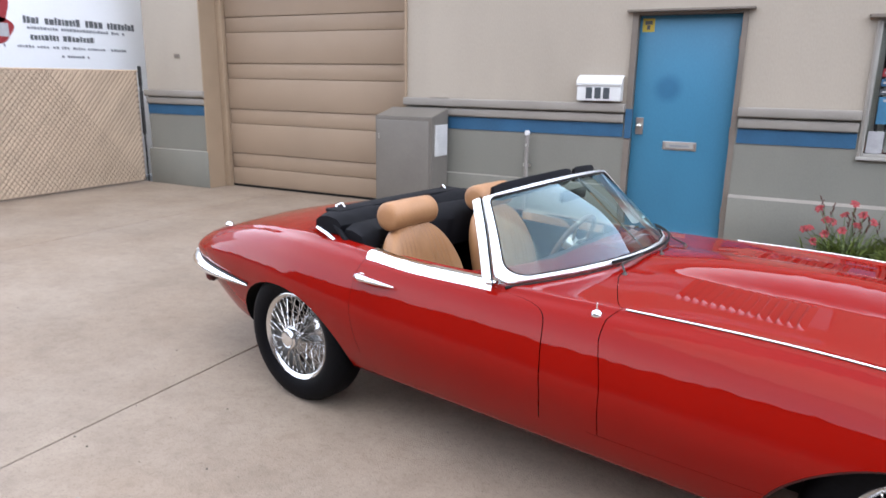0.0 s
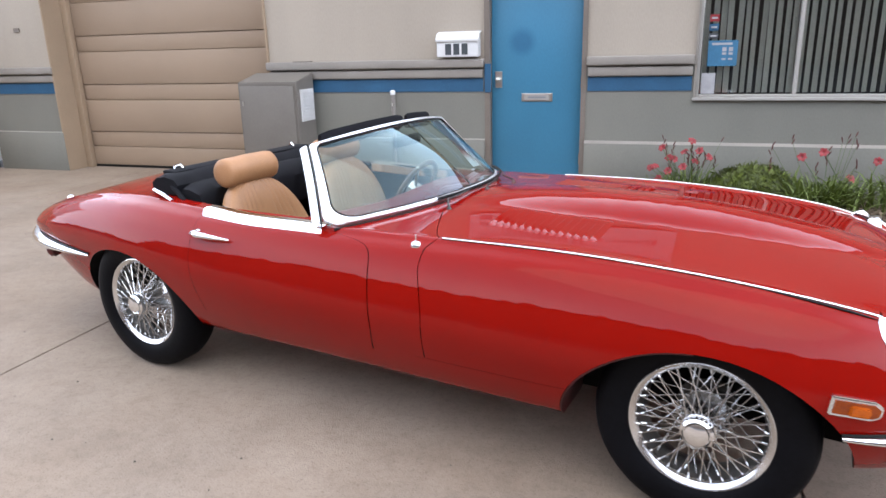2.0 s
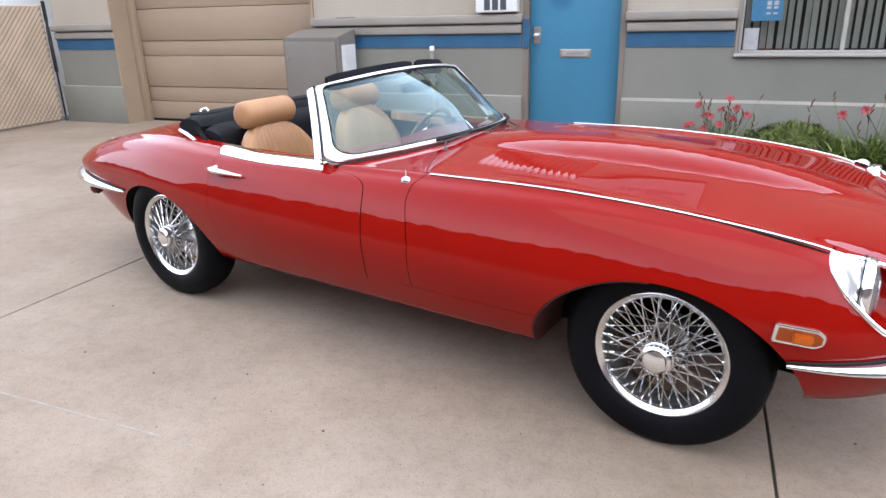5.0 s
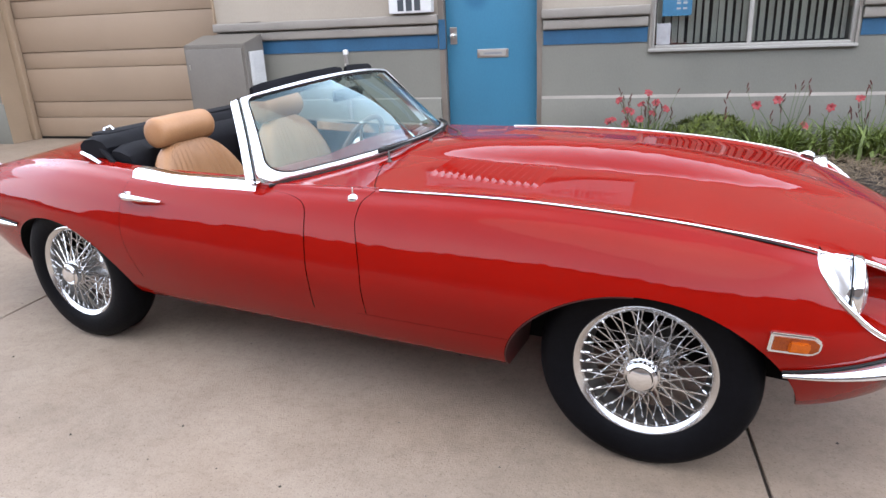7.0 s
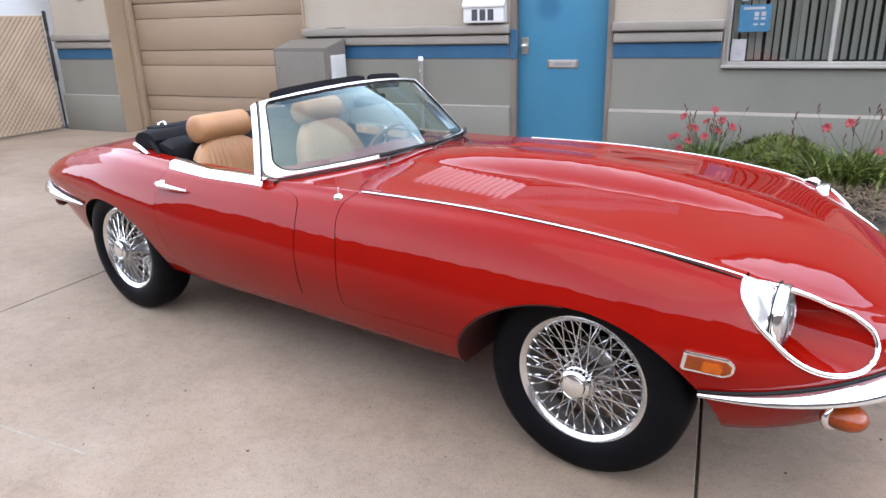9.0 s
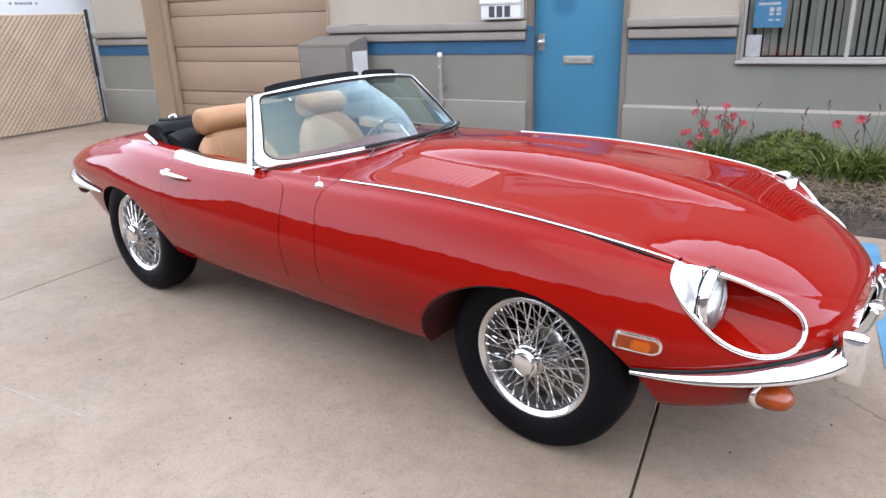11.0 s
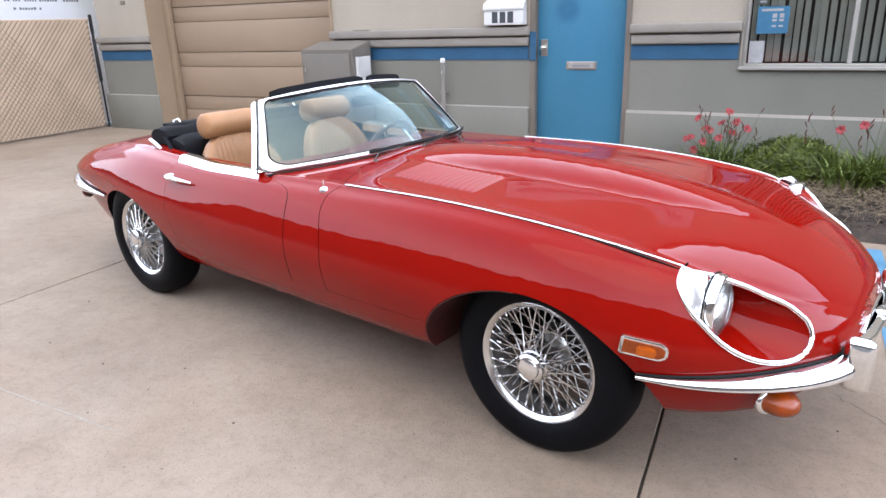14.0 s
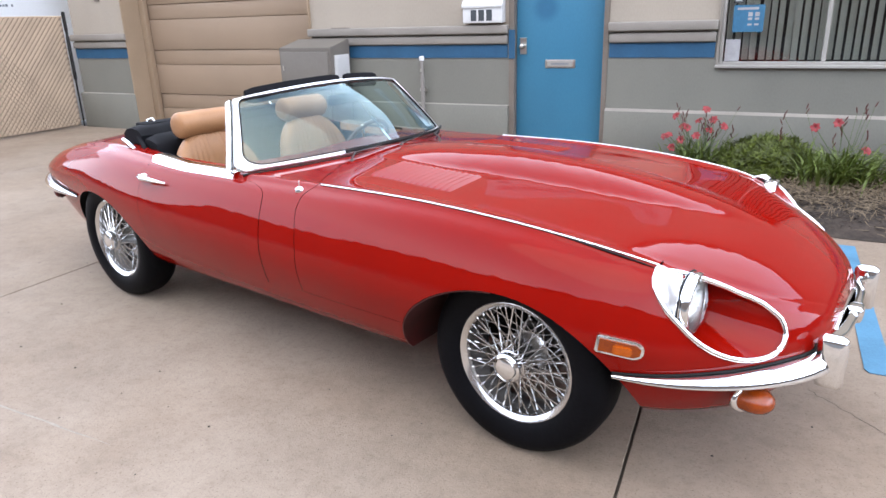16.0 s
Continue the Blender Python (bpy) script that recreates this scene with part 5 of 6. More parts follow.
for sd in (-1, 1):
    # window channel along the back of each pillar
    bm = bmesh.new()
    rows = []
    for k in range(13):
        q = 0.07 + 0.91 * k / 12
        o = on_glass(sd, max(0.0, q)) + (on_glass(sd, 0.0) - on_glass(sd, 0.1)) * max(0.0, -q * 10)
        w = 0.017 + 0.006 * (1 - q) ** 2
        rows.append([bm.verts.new(o + Vector(v)) for v in ((-0.010, sd * 0.004, 0.002), (-0.014, sd * (w * 0.5), 0.004), (-0.030, sd * w * 0.62, -0.004), (-0.046, sd * w * 0.4, -0.012), (-0.044, -sd * 0.012, -0.012), (-0.014, -sd * 0.014, -0.004))])
    for p, q in zip(rows, rows[1:]):
        for j in range(6):
            bm.faces.new((p[j], q[j], q[(j + 1) % 6], p[(j + 1) % 6]))
    bm.faces.new(rows[0])
    bm.faces.new(rows[-1][::-1])
    part("window_channel", bm, STAINLESS, ws, "bright window channel", smooth=40)
    part("channel_seal", tube(bmesh.new(), [on_glass(sd, q / 10) + Vector((-0.009, sd * 0.003, 0.002)) for q in range(0, 11)], 0.003, 6), TRIM_RUBBER, ws, "black rubber seal", smooth=60)

# ---- scuttle, dash, cockpit ----
bm = bmesh.new()
prism(bm, [Vector((x, -0.50, z)) for x, z in ((-1.25, 0.60), (-1.25, 0.785), (-1.29, 0.80), (-1.40, 0.795), (-1.43, 0.77), (-1.40, 0.62))], (0, 1.0, 0))
bmesh.ops.bevel(bm, geom=bm.edges[:], offset=0.015, segments=3, affect="EDGES")
part("dashboard", bm, DASH, car, "black padded dashboard", smooth=40)
bm = bmesh.new()
ctr = Matrix.Translation((-1.56, 0.33, 0.72)) @ Euler((0, radians(-62), 0)).to_matrix().to_4x4()
tube(bm, [ctr @ Vector((0.165 * math.cos(a), 0.165 * math.sin(a), 0)) for a in [2 * math.pi * k / 40 for k in range(40)]], 0.013, 8, closed=True)
sw = part("steering_wheel", bm, WOOD, car, "wood-rimmed steering wheel", smooth=60)
bm = bmesh.new()
for a in (90, 210, 330):
    tube(bm, [ctr @ Vector((0.02 * math.cos(radians(a)), 0.02 * math.sin(radians(a)), 0)), ctr @ Vector((0.18 * math.cos(radians(a)), 0.18 * math.sin(radians(a)), 0))], 0.008, 6)
tube(bm, [ctr @ Vector((0, 0, -0.02)), ctr @ Vector((0, 0, 0.03))], 0.04, 16)
tube(bm, [ctr @ Vector((0, 0, 0)), ctr @ Vector((0, 0, -0.3)) ], 0.02, 8)
part("spokes_and_column", bm, STEEL, sw, "drilled metal spokes")


def puff(w, d, h, power=2.6, nu=32, nv=16, ribs=0):
    """A stuffed cushion form, w along y, d along x, h along z, with pleats on its front."""
    bm = bmesh.new()
    rows = []
    for i in range(nv + 1):
        ph = -math.pi / 2 + math.pi * i / nv
        ring = []
        for j in range(nu):
            th = 2 * math.pi * j / nu
            c = lambda a: math.copysign(abs(math.cos(a)) ** (2 / power), math.cos(a))
            s = lambda a: math.copysign(abs(math.sin(a)) ** (2 / power), math.sin(a))
            p = Vector((d / 2 * c(ph) * c(th), w / 2 * c(ph) * s(th), h / 2 * s(ph)))
            if ribs and p.x > 0.25 * d * c(ph) and abs(p.y) < 0.36 * w:
                p.x -= 0.007 * abs(math.cos(p.y * ribs)) ** 10
            ring.append(bm.verts.new(p))
        rows.append(ring)
    for a, b in zip(rows, rows[1:]):
        for j in range(nu):
            bm.faces.new((a[j], a[(j + 1) % nu], b[(j + 1) % nu], b[j]))
    bmesh.ops.remove_doubles(bm, verts=bm.verts, dist=1e-5)
    return bm


def seat(y):
    root = new("seat")
    root.empty_display_size = 0.05
    root.parent = car
    root.matrix_basis = pose(-1.965, y, 0.36)
    tagged(root, "tan leather bucket seat with pleated back")
    bm = puff(0.50, 0.15, 0.62, 3.2, 220, 30, ribs=100)
    for v in bm.verts:      # shoulders round in towards the top, bolsters come forward
        t = (v.co.z + 0.31) / 0.62
        v.co.y *= 1.0 - 0.34 * max(0, t - 0.55) ** 1.3 * 2.2
        v.co.x += 0.10 * (v.co.y / 0.23) ** 2 * (1 - 0.5 * t) * 0.6
    bmesh.ops.transform(bm, matrix=pose(-0.015, 0, 0.20, 0, -13, 0), verts=bm.verts)
    part("backrest", bm, LEATHER, root, "pleated tan backrest", smooth=60)
    bm = puff(0.46, 0.50, 0.16, 3.5, 48, 16)
    bmesh.ops.transform(bm, matrix=pose(0.24, 0, -0.02 + 0.06, 0, -6, 0), verts=bm.verts)
    part("cushion", bm, LEATHER, root, smooth=60)
    bm = bmesh.new()
    R = 0.064
    lathe(bm, [(0.0, -0.155), (R * 0.55, -0.154), (R * 0.85, -0.148), (R * 0.97, -0.138), (R, -0.125), (R * 1.02, 0.0), (R, 0.125), (R * 0.97, 0.138), (R * 0.85, 0.148), (R * 0.55, 0.154), (0.0, 0.155)], pose(-0.085, 0, 0.548, 90, 0, 0), 32)
    hr = part("headrest", bm, LEATHER, root, "rolled tan headrest", smooth=60)
    part("headrest_post", tube(bmesh.new(), [(-0.085, -0.06, 0.42), (-0.085, -0.06, 0.53)], 0.006, 8), CHROME, hr)
    part("headrest_post", tube(bmesh.new(), [(-0.085, 0.06, 0.42), (-0.085, 0.06, 0.53)], 0.006, 8), CHROME, hr)
    return root


for sd in (-1, 1):
    part("inner_panel", boxes((-2.43, -1.97, sd * 0.452 - 0.004, sd * 0.452 + 0.004, 0.30, 0.775)), BLACK, car, "black trimmed inner panel")
seat(-0.325)
seat(0.33)

# folded hood behind the seats
hood = new("folded_hood")
hood.empty_display_size = 0.05
hood.parent = car
hood.matrix_basis = Matrix()
tagged(hood, "black vinyl hood folded behind the seats")
def bundle(outline, y0, y1, seed, wob):
    """A folded cloth bundle: an outline in x, z swept across the car with wrinkles."""
    bm = bmesh.new()
    rows, n = [], 44
    for i in range(n + 1):
        y = y0 + (y1 - y0) * i / n
        sag = 0.05 * (1 - (2 * i / n - 1) ** 2)
        pinch = 1 - 0.22 * max(0.0, abs(2 * i / n - 1) - 0.86) / 0.14
        row = []
        cx, cz = sum(p[0] for p in outline) / len(outline), sum(p[1] for p in outline) / len(outline)
        for k, (x, z) in enumerate(outline):
            w = wob * noise.noise((y * 5 + seed, k * 0.9, seed)) + 0.4 * wob * noise.noise((y * 17, k * 1.7, seed + 4))
            row.append(bm.verts.new((cx + (x - cx) * pinch - sag + w, y, cz + (z - cz) * pinch + w * 0.8)))
        rows.append(row)
    m = len(outline)
    for p, q in zip(rows, rows[1:]):
        for j in range(m):
            bm.faces.new((p[j], p[(j + 1) % m], q[(j + 1) % m], q[j]))
    bm.faces.new(rows[0])
    bm.faces.new(rows[-1][::-1])
    return bm


part("hood_fold", bundle([(-2.10, 0.66), (-2.09, 0.80), (-2.11, 0.835), (-2.18, 0.86), (-2.24, 0.855), (-2.27, 0.80), (-2.26, 0.68)], -0.55, 0.55, 2, 0.007), VINYL, hood, "lower black fold", smooth=40)
part("hood_fold", bundle([(-2.24, 0.80), (-2.23, 0.855), (-2.26, 0.885), (-2.33, 0.898), (-2.40, 0.890), (-2.44, 0.86), (-2.43, 0.80)], -0.55, 0.55, 7, 0.006), VINYL, hood, "upper black fold", smooth=40)
part("hood_header", boxes((-2.44, -2.34, -0.47, 0.47, 0.882, 0.900), bevel=0.007), VINYL, hood, "flat black header rail", smooth=40)
for sd in (-1, 1):
    fr = part("hood_frame", tube(bmesh.new(), [(-2.06, sd * 0.56, 0.68), (-2.20, sd * 0.57, 0.80), (-2.36, sd * 0.52, 0.88), (-2.42, sd * 0.44, 0.875)], 0.012, 8), VINYL, hood, "black folding frame")
    part("hood_catch", tube(bmesh.new(), [(-2.42, sd * 0.42, 0.875), (-2.43, sd * 0.405, 0.905), (-2.405, sd * 0.39, 0.915), (-2.39, sd * 0.39, 0.90)], 0.006, 8), CHROME, fr, "chrome hood catch", smooth=60)
    a, b = Vector((-2.365, sd * 0.585, 0.838)), Vector((-2.235, sd * 0.603, 0.802))
    part("quarter_trim", tube(bmesh.new(), [a, a.lerp(b, 0.5) + Vector((0, 0, 0.004)), b], [0.010, 0.013, 0.010], 8, squash=((0, 0, 1), 0.6)), CHROME, car, "chrome quarter trim", smooth=60)

# ---- chrome along the body ----
for sd in (-1, 1):
    # top of the door: a broad polished capping
    bm = bmesh.new()
    n, rows = 24, []
    for i in range(n + 1):
        x = -1.985 + (1.985 - 1.362) * i / n
        y = keys((-2.0, 0.655), (-1.7, 0.672), (-1.45, 0.668))(x)
        z = keys((-2.0, 0.785), (-1.7, 0.772), (-1.45, 0.772))(x)
        hgt = 0.028 + 0.004 * (1 - i / n)
        rows.append([bm.verts.new((x, sd * yy, zz)) for yy, zz in ((y + 0.012, z - hgt), (y + 0.016, z - hgt * 0.8), (y + 0.003, z + 0.012), (y - 0.006, z + 0.018), (y - 0.050, z + 0.022), (y - 0.092, z + 0.012), (y - 0.094, z - 0.03))])
    for p, q in zip(rows, rows[1:]):
        for j in range(6):
            bm.faces.new((p[j], q[j], q[j + 1], p[j + 1]))
    bm.faces.new(rows[0])
    bm.faces.new(rows[-1][::-1])
    part("door_capping", bm, CHROME, doors[sd], "chrome door capping", smooth=50)
    # handle
    p, nrm = on_side(-1.85, 0.715, sd)
    bm = bmesh.new()
    tube(bm, [(-1.95, p.y + sd * 0.004, 0.722), (-1.945, p.y + sd * 0.030, 0.722), (-1.925, p.y + sd * 0.034, 0.721), (-1.85, p.y + sd * 0.030, 0.717), (-1.765, p.y + sd * 0.018, 0.711)], [0.018, 0.019, 0.017, 0.012, 0.005], 10, squash=((0, 0, 1), 0.8))
    part("door_handle", bm, CHROME, doors[sd], "chrome door handle", smooth=60)
    # wing seam strip
    pts = []
    for i in range(36):
        x = -0.872 + (0.872 + (0.41 if sd < 0 else 0.365)) * i / 35
        q, nn = on_skin(x, sd * sh_y(x))
        pts.append(q + nn * 0.002)
    part("wing_strip", tube(bmesh.new(), pts, 0.0039, 8), CHROME, bonnet, "thin chrome wing strip", smooth=60)
    # black tube stands in for the shadow gap below the strip
    gap = [p + Vector((0, sd * (0.004 + 0.007 * max(0.0, (p.x - 0.1) / 0.31)), -0.0015 - 0.005 * max(0.0, (p.x - 0.1) / 0.31))) for p in pts]
    part("strip_shadow", tube(bmesh.new(), gap, [0.0008 + 0.0030 * math.sin(math.pi * min(1.0, max(0.0, (p.x - 0.05) / 0.36)) ** 2) for p in pts], 8), TRIM_RUBBER, bonnet, "black tube drawn as the shadow gap under the strip", smooth=60)
    # lamp scoop: rim on the body, funnel from it to the lamp, polished where it lies behind the lamp
    ring = []
    for k, (x, z) in enumerate(scoop_outline(96, sd)):
        q, back = on_side(x, z, sd)[0].copy(), 0.045 if sd > 0 else 0.0
        if x + back < 0.44 and k < 58:      # the tail tucks under the end of the wing strip
            q.y, q.z = sd * max(abs(q.y), 0.583), min(q.z, 0.702 + 0.3 * back)
        if k < 48:      # the upper edge stands proud round the lamp
            q += (Vector((0, -0.008, 0.012)) if sd < 0 else Vector((0, 0.014, 0.020))) * math.sin(math.pi * min(1.0, max(0.0, (x + back - 0.405) / 0.19))) ** 0.7
        ring.append(q)
    part("scoop_rim", tube(bmesh.new(), ring, [0.0085 - 0.0045 * max(0.0, min(1.0, (0.47 - q.x) / 0.05)) for q in ring], 8, closed=True), CHROME, bonnet, "chrome lamp scoop rim", smooth=60)
    chrome_bm, red_bm = bmesh.new(), bmesh.new()
    lamp_x, lamp_y, lamp_z = (LAMP_X, LAMP_Y, LAMP_Z) if sd < 0 else (LAMP_X - 0.05, LAMP_Y + 0.03, LAMP_Z + 0.032)
    inner = []
    for k in range(96):
        a = 2 * math.pi * k / 96 - 0.15
        inner.append(Vector((lamp_x, sd * (lamp_y - LAMP_R * math.cos(a)), lamp_z + LAMP_R * math.sin(a))))
    for k in range(96):
        q = (k + 1) % 96
        behind = (ring[k].x + ring[q].x) / 2 < lamp_x - 0.015
        bm = chrome_bm if behind else red_bm
        steps = 6
        for j in range(steps):
            swell = (0.020 if sd < 0 else 0.029) if behind else 0.0
            c = [inner[i].lerp(ring[i], t) + Vector((-0.2, sd * 0.4, 0.9)) * swell * math.sin(math.pi * t) * max(0.0, min(1.0, (lamp_x - ring[i].x) / 0.05)) * max(0.0, min(1.0, (ring[i].z - lamp_z + 0.02) / 0.08)) for i, t in ((k, j / steps), (q, j / steps), (q, (j + 1) / steps), (k, (j + 1) / steps))]
            bm.faces.new([bm.verts.new(p) for p in c])
    for bm, m, nm, lb in ((chrome_bm, STAINLESS, "lamp_fairing", "polished lamp fairing"), (red_bm, RED, "lamp_scoop", "red lamp scoop")):
        bmesh.ops.remove_doubles(bm, verts=bm.verts, dist=1e-5)
        part(nm, bm, m, bonnet, lb, smooth=80)
    lm = pose(lamp_x, sd * lamp_y, lamp_z, 0, 90, 0) @ Matrix.Diagonal((LAMP_R / 0.092, LAMP_R / 0.092, 0.8, 1))
    bm = bmesh.new()
    lathe(bm, [(0.088, -0.02), (0.0935, -0.004), (0.095, 0.004), (0.0925, 0.008), (0.095, 0.013), (0.0955, 0.024), (0.093, 0.034), (0.087, 0.039), (0.081, 0.037), (0.080, 0.020)], lm, 48)
    lamp = part("headlamp", bm, CHROME, bonnet, "round chrome headlamp", smooth=50)
    bm = bmesh.new()
    lathe(bm, [(0.081, 0.034), (0.07, 0.044), (0.045, 0.054), (0.02, 0.059), (0.0, 0.060)], lm, 40)
    if sd < 0:
        part("lamp_gasket", tube(bmesh.new(), [lm @ Vector((0.0965 * math.cos(2 * math.pi * k / 48), 0.0965 * math.sin(2 * math.pi * k / 48), 0.002)) for k in range(48)], 0.0028, 6, closed=True), TRIM_RUBBER, lamp, "black rubber gasket")
    g = part("lamp_lens", bm, LENS, lamp, "clear fluted lens", smooth=60)
    if sum(p.normal.x for p in g.data.polygons) < 0:
        g.data.flip_normals()
    g.visible_shadow = False
    bm = bmesh.new()
    lathe(bm, [(0.081, 0.030), (0.06, -0.008), (0.03, -0.028), (0.014, -0.032), (0.012, 0.008), (0.0, 0.012)], lm, 40)
    part("reflector", bm, REFLECTOR, lamp, "silver reflector", smooth=60)

# painted flange round each front wheel arch's back half, its red darkened for shade
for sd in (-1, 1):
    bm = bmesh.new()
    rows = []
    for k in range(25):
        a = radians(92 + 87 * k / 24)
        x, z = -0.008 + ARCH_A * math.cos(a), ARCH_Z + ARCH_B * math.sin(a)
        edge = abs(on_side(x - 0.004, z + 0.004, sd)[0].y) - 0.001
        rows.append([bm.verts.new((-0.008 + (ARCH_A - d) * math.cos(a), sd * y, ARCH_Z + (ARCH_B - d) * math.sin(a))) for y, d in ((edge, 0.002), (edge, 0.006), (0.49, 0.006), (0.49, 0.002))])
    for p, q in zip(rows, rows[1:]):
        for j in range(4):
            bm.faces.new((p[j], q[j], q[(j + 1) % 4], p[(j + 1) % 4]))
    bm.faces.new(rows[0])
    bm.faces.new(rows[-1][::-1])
    part("arch_liner", bm, DARK_RED, car, "inner wheel arch in red darkened for its shade", smooth=50)

# louvres on the bonnet
bm = bmesh.new()
rows = []
for i in range(17):
    u = -math.cos(math.pi * i / 16)
    ring = []
    for x, z in ((0.0135, -0.001), (0.0125, 0.0010), (0.002, 0.0049), (-0.0070, 0.0083), (-0.0098, 0.0086), (-0.0105, -0.001)):
        ring.append(bm.verts.new((x, 0.122 * u, z * (1 - abs(u) ** 7) - 0.0005)))
    rows.append(ring)
for p, q in zip(rows, rows[1:]):
    for j in range(5):
        bm.faces.new((p[j], q[j], q[j + 1], p[j + 1]))
louvre_mesh = bpy.data.meshes.new("louvre")
bmesh.ops.recalc_face_normals(bm, faces=bm.faces)
for f in bm.faces:
    f.smooth = False
bm.to_mesh(louvre_mesh)
bm.free()
louvre_mesh.materials.append(RED)
for sd in (-1, 1):
    for i in range(14):
        x = -0.775 + i * 0.0288
        y = sd * (0.338 + 0.0016 * i)
        q, nn = on_skin(x, y)
        m = Matrix.Translation(q) @ nn.to_track_quat("Z", "Y").to_matrix().to_4x4()
        ax = Vector((1, 0, 0)) - nn * nn.x
        ax.normalize()
        ay = nn.cross(ax)
        piece("louvre", louvre_mesh, bonnet, Matrix(((ax.x, ay.x, nn.x, q.x), (ax.y, ay.y, nn.y, q.y), (ax.z, ay.z, nn.z, q.z), (0, 0, 0, 1))))

# aerial stub on the scuttle
for sd in (-1,):
    q, nn = on_skin(-0.955, sd * 0.672)
    bm = bmesh.new()
    lathe(bm, [(0.0, -0.006), (0.018, -0.006), (0.018, 0.002), (0.015, 0.009), (0.008, 0.013), (0.003, 0.014), (0.0025, 0.036), (0.0, 0.037)], Matrix.Translation(q), 20)
    part("aerial_base", bm, CHROME, car, "chrome aerial base", smooth=45)

# wipers, parked along the foot of the screen
for px, py in ((-1.012, -0.325), (-0.985, -0.035), (-0.985, 0.245)):
    q, nn = on_skin(px, py)
    bm = bmesh.new()
    lathe(bm, [(0.0, -0.010), (0.012, -0.010), (0.012, -0.002), (0.009, 0.002), (0.006, 0.007), (0.004, 0.009), (0.0, 0.010)], Matrix.Translation(q) @ nn.to_track_quat("Z", "Y").to_matrix().to_4x4(), 16)
    wp = part("wiper", bm, DARK_IRON, car, "dull metal wiper with black blade", smooth=45)
    a = q + nn * 0.008
    run = [screen_base(min(0.93, (py + d) / 0.684)) for d in (0.06, 0.13, 0.20)]
    part("wiper_arm", tube(bmesh.new(), [a, run[0] + Vector((0.034, 0, 0.012)), run[1] + Vector((0.030, 0, 0.016)), run[2] + Vector((0.026, 0, 0.019))], [0.0045, 0.004, 0.003, 0.0025], 8), DARK_IRON, wp, smooth=60)
    blade = [screen_base(min(0.93, (py + 0.03 + min(0.34, 0.60 - py) * k / 10) / 0.684)) + Vector((0.018, 0, 0.019)) for k in range(11)]
    part("wiper_blade", tube(bmesh.new(), blade, 0.005, 6, squash=((0, 0, 1), 1.5)), TRIM_RUBBER, wp, "black wiper blade")

# mirror inside the screen and a stay
bm = boxes((-1.455, -1.43, -0.03, 0.19, 0.985, 1.035), bevel=0.012)
mir = part("rear_mirror", bm, DASH, car, "black interior mirror", smooth=40)
part("mirror_stay", tube(bmesh.new(), [screen_base(0.0) + Vector((-0.03, 0, 0.01)), screen_top(0.15) + Vector((-0.01, 0, -0.006))], 0.0045, 6), CHROME, mir, "chrome stay rod")

def visor(y0, y1):
    """A flat pad hung along the inside of the top rail."""
    bm = bmesh.new()
    rows = []
    for i in range(13):
        p = screen_top((y0 + (y1 - y0) * i / 12) / 0.522)
        e = 0.75 if i in (0, 12) else 1.0
        rows.append([bm.verts.new((p.x - dx, p.y, p.z + 0.006 + (dz - 0.006) * e)) for dx, dz in ((0.022, -0.04), (0.020, 0.020), (0.028, 0.029), (0.036, 0.022), (0.040, -0.04))])
    for p, q in zip(rows, rows[1:]):
        for j in range(5):
            bm.faces.new((p[j], q[j], q[(j + 1) % 5], p[(j + 1) % 5]))
    bm.faces.new(rows[0])
    bm.faces.new(rows[-1][::-1])
    return bm


for y0, y1 in ((-0.45, 0.06), (0.10, 0.37)):
    part("sun_visor", visor(y0, y1), VINYL, car, "black padded sun visor", smooth=50)

# ---- lamps and bumpers ----
def blade_bar(pts, hs, ds, normals):
    """A bumper blade: at each point a rounded D section, hs half height, ds depth."""
    bm = bmesh.new()
    rows = []
    for p, h, d, nn in zip(pts, hs, ds, normals):
        row = []
        for o, u in ((0.0, -1.0), (0.70, -1.0), (0.93, -0.95), (1.0, -0.82), (0.98, -0.60), (0.92, -0.32), (0.83, -0.05), (0.70, 0.15), (0.5, 0.28), (0.2, 0.36), (0.0, 0.38)):
            row.append(bm.verts.new(p + nn * d * o + Vector((0, 0, h * u))))
        rows.append(row)
    for p, q in zip(rows, rows[1:]):
        for j in range(10):
            bm.faces.new((p[j], q[j], q[j + 1], p[j + 1]))
        bm.faces.new((p[10], q[10], q[0], p[0]))
    bm.faces.new(rows[0])
    bm.faces.new(rows[-1][::-1])
    return bm


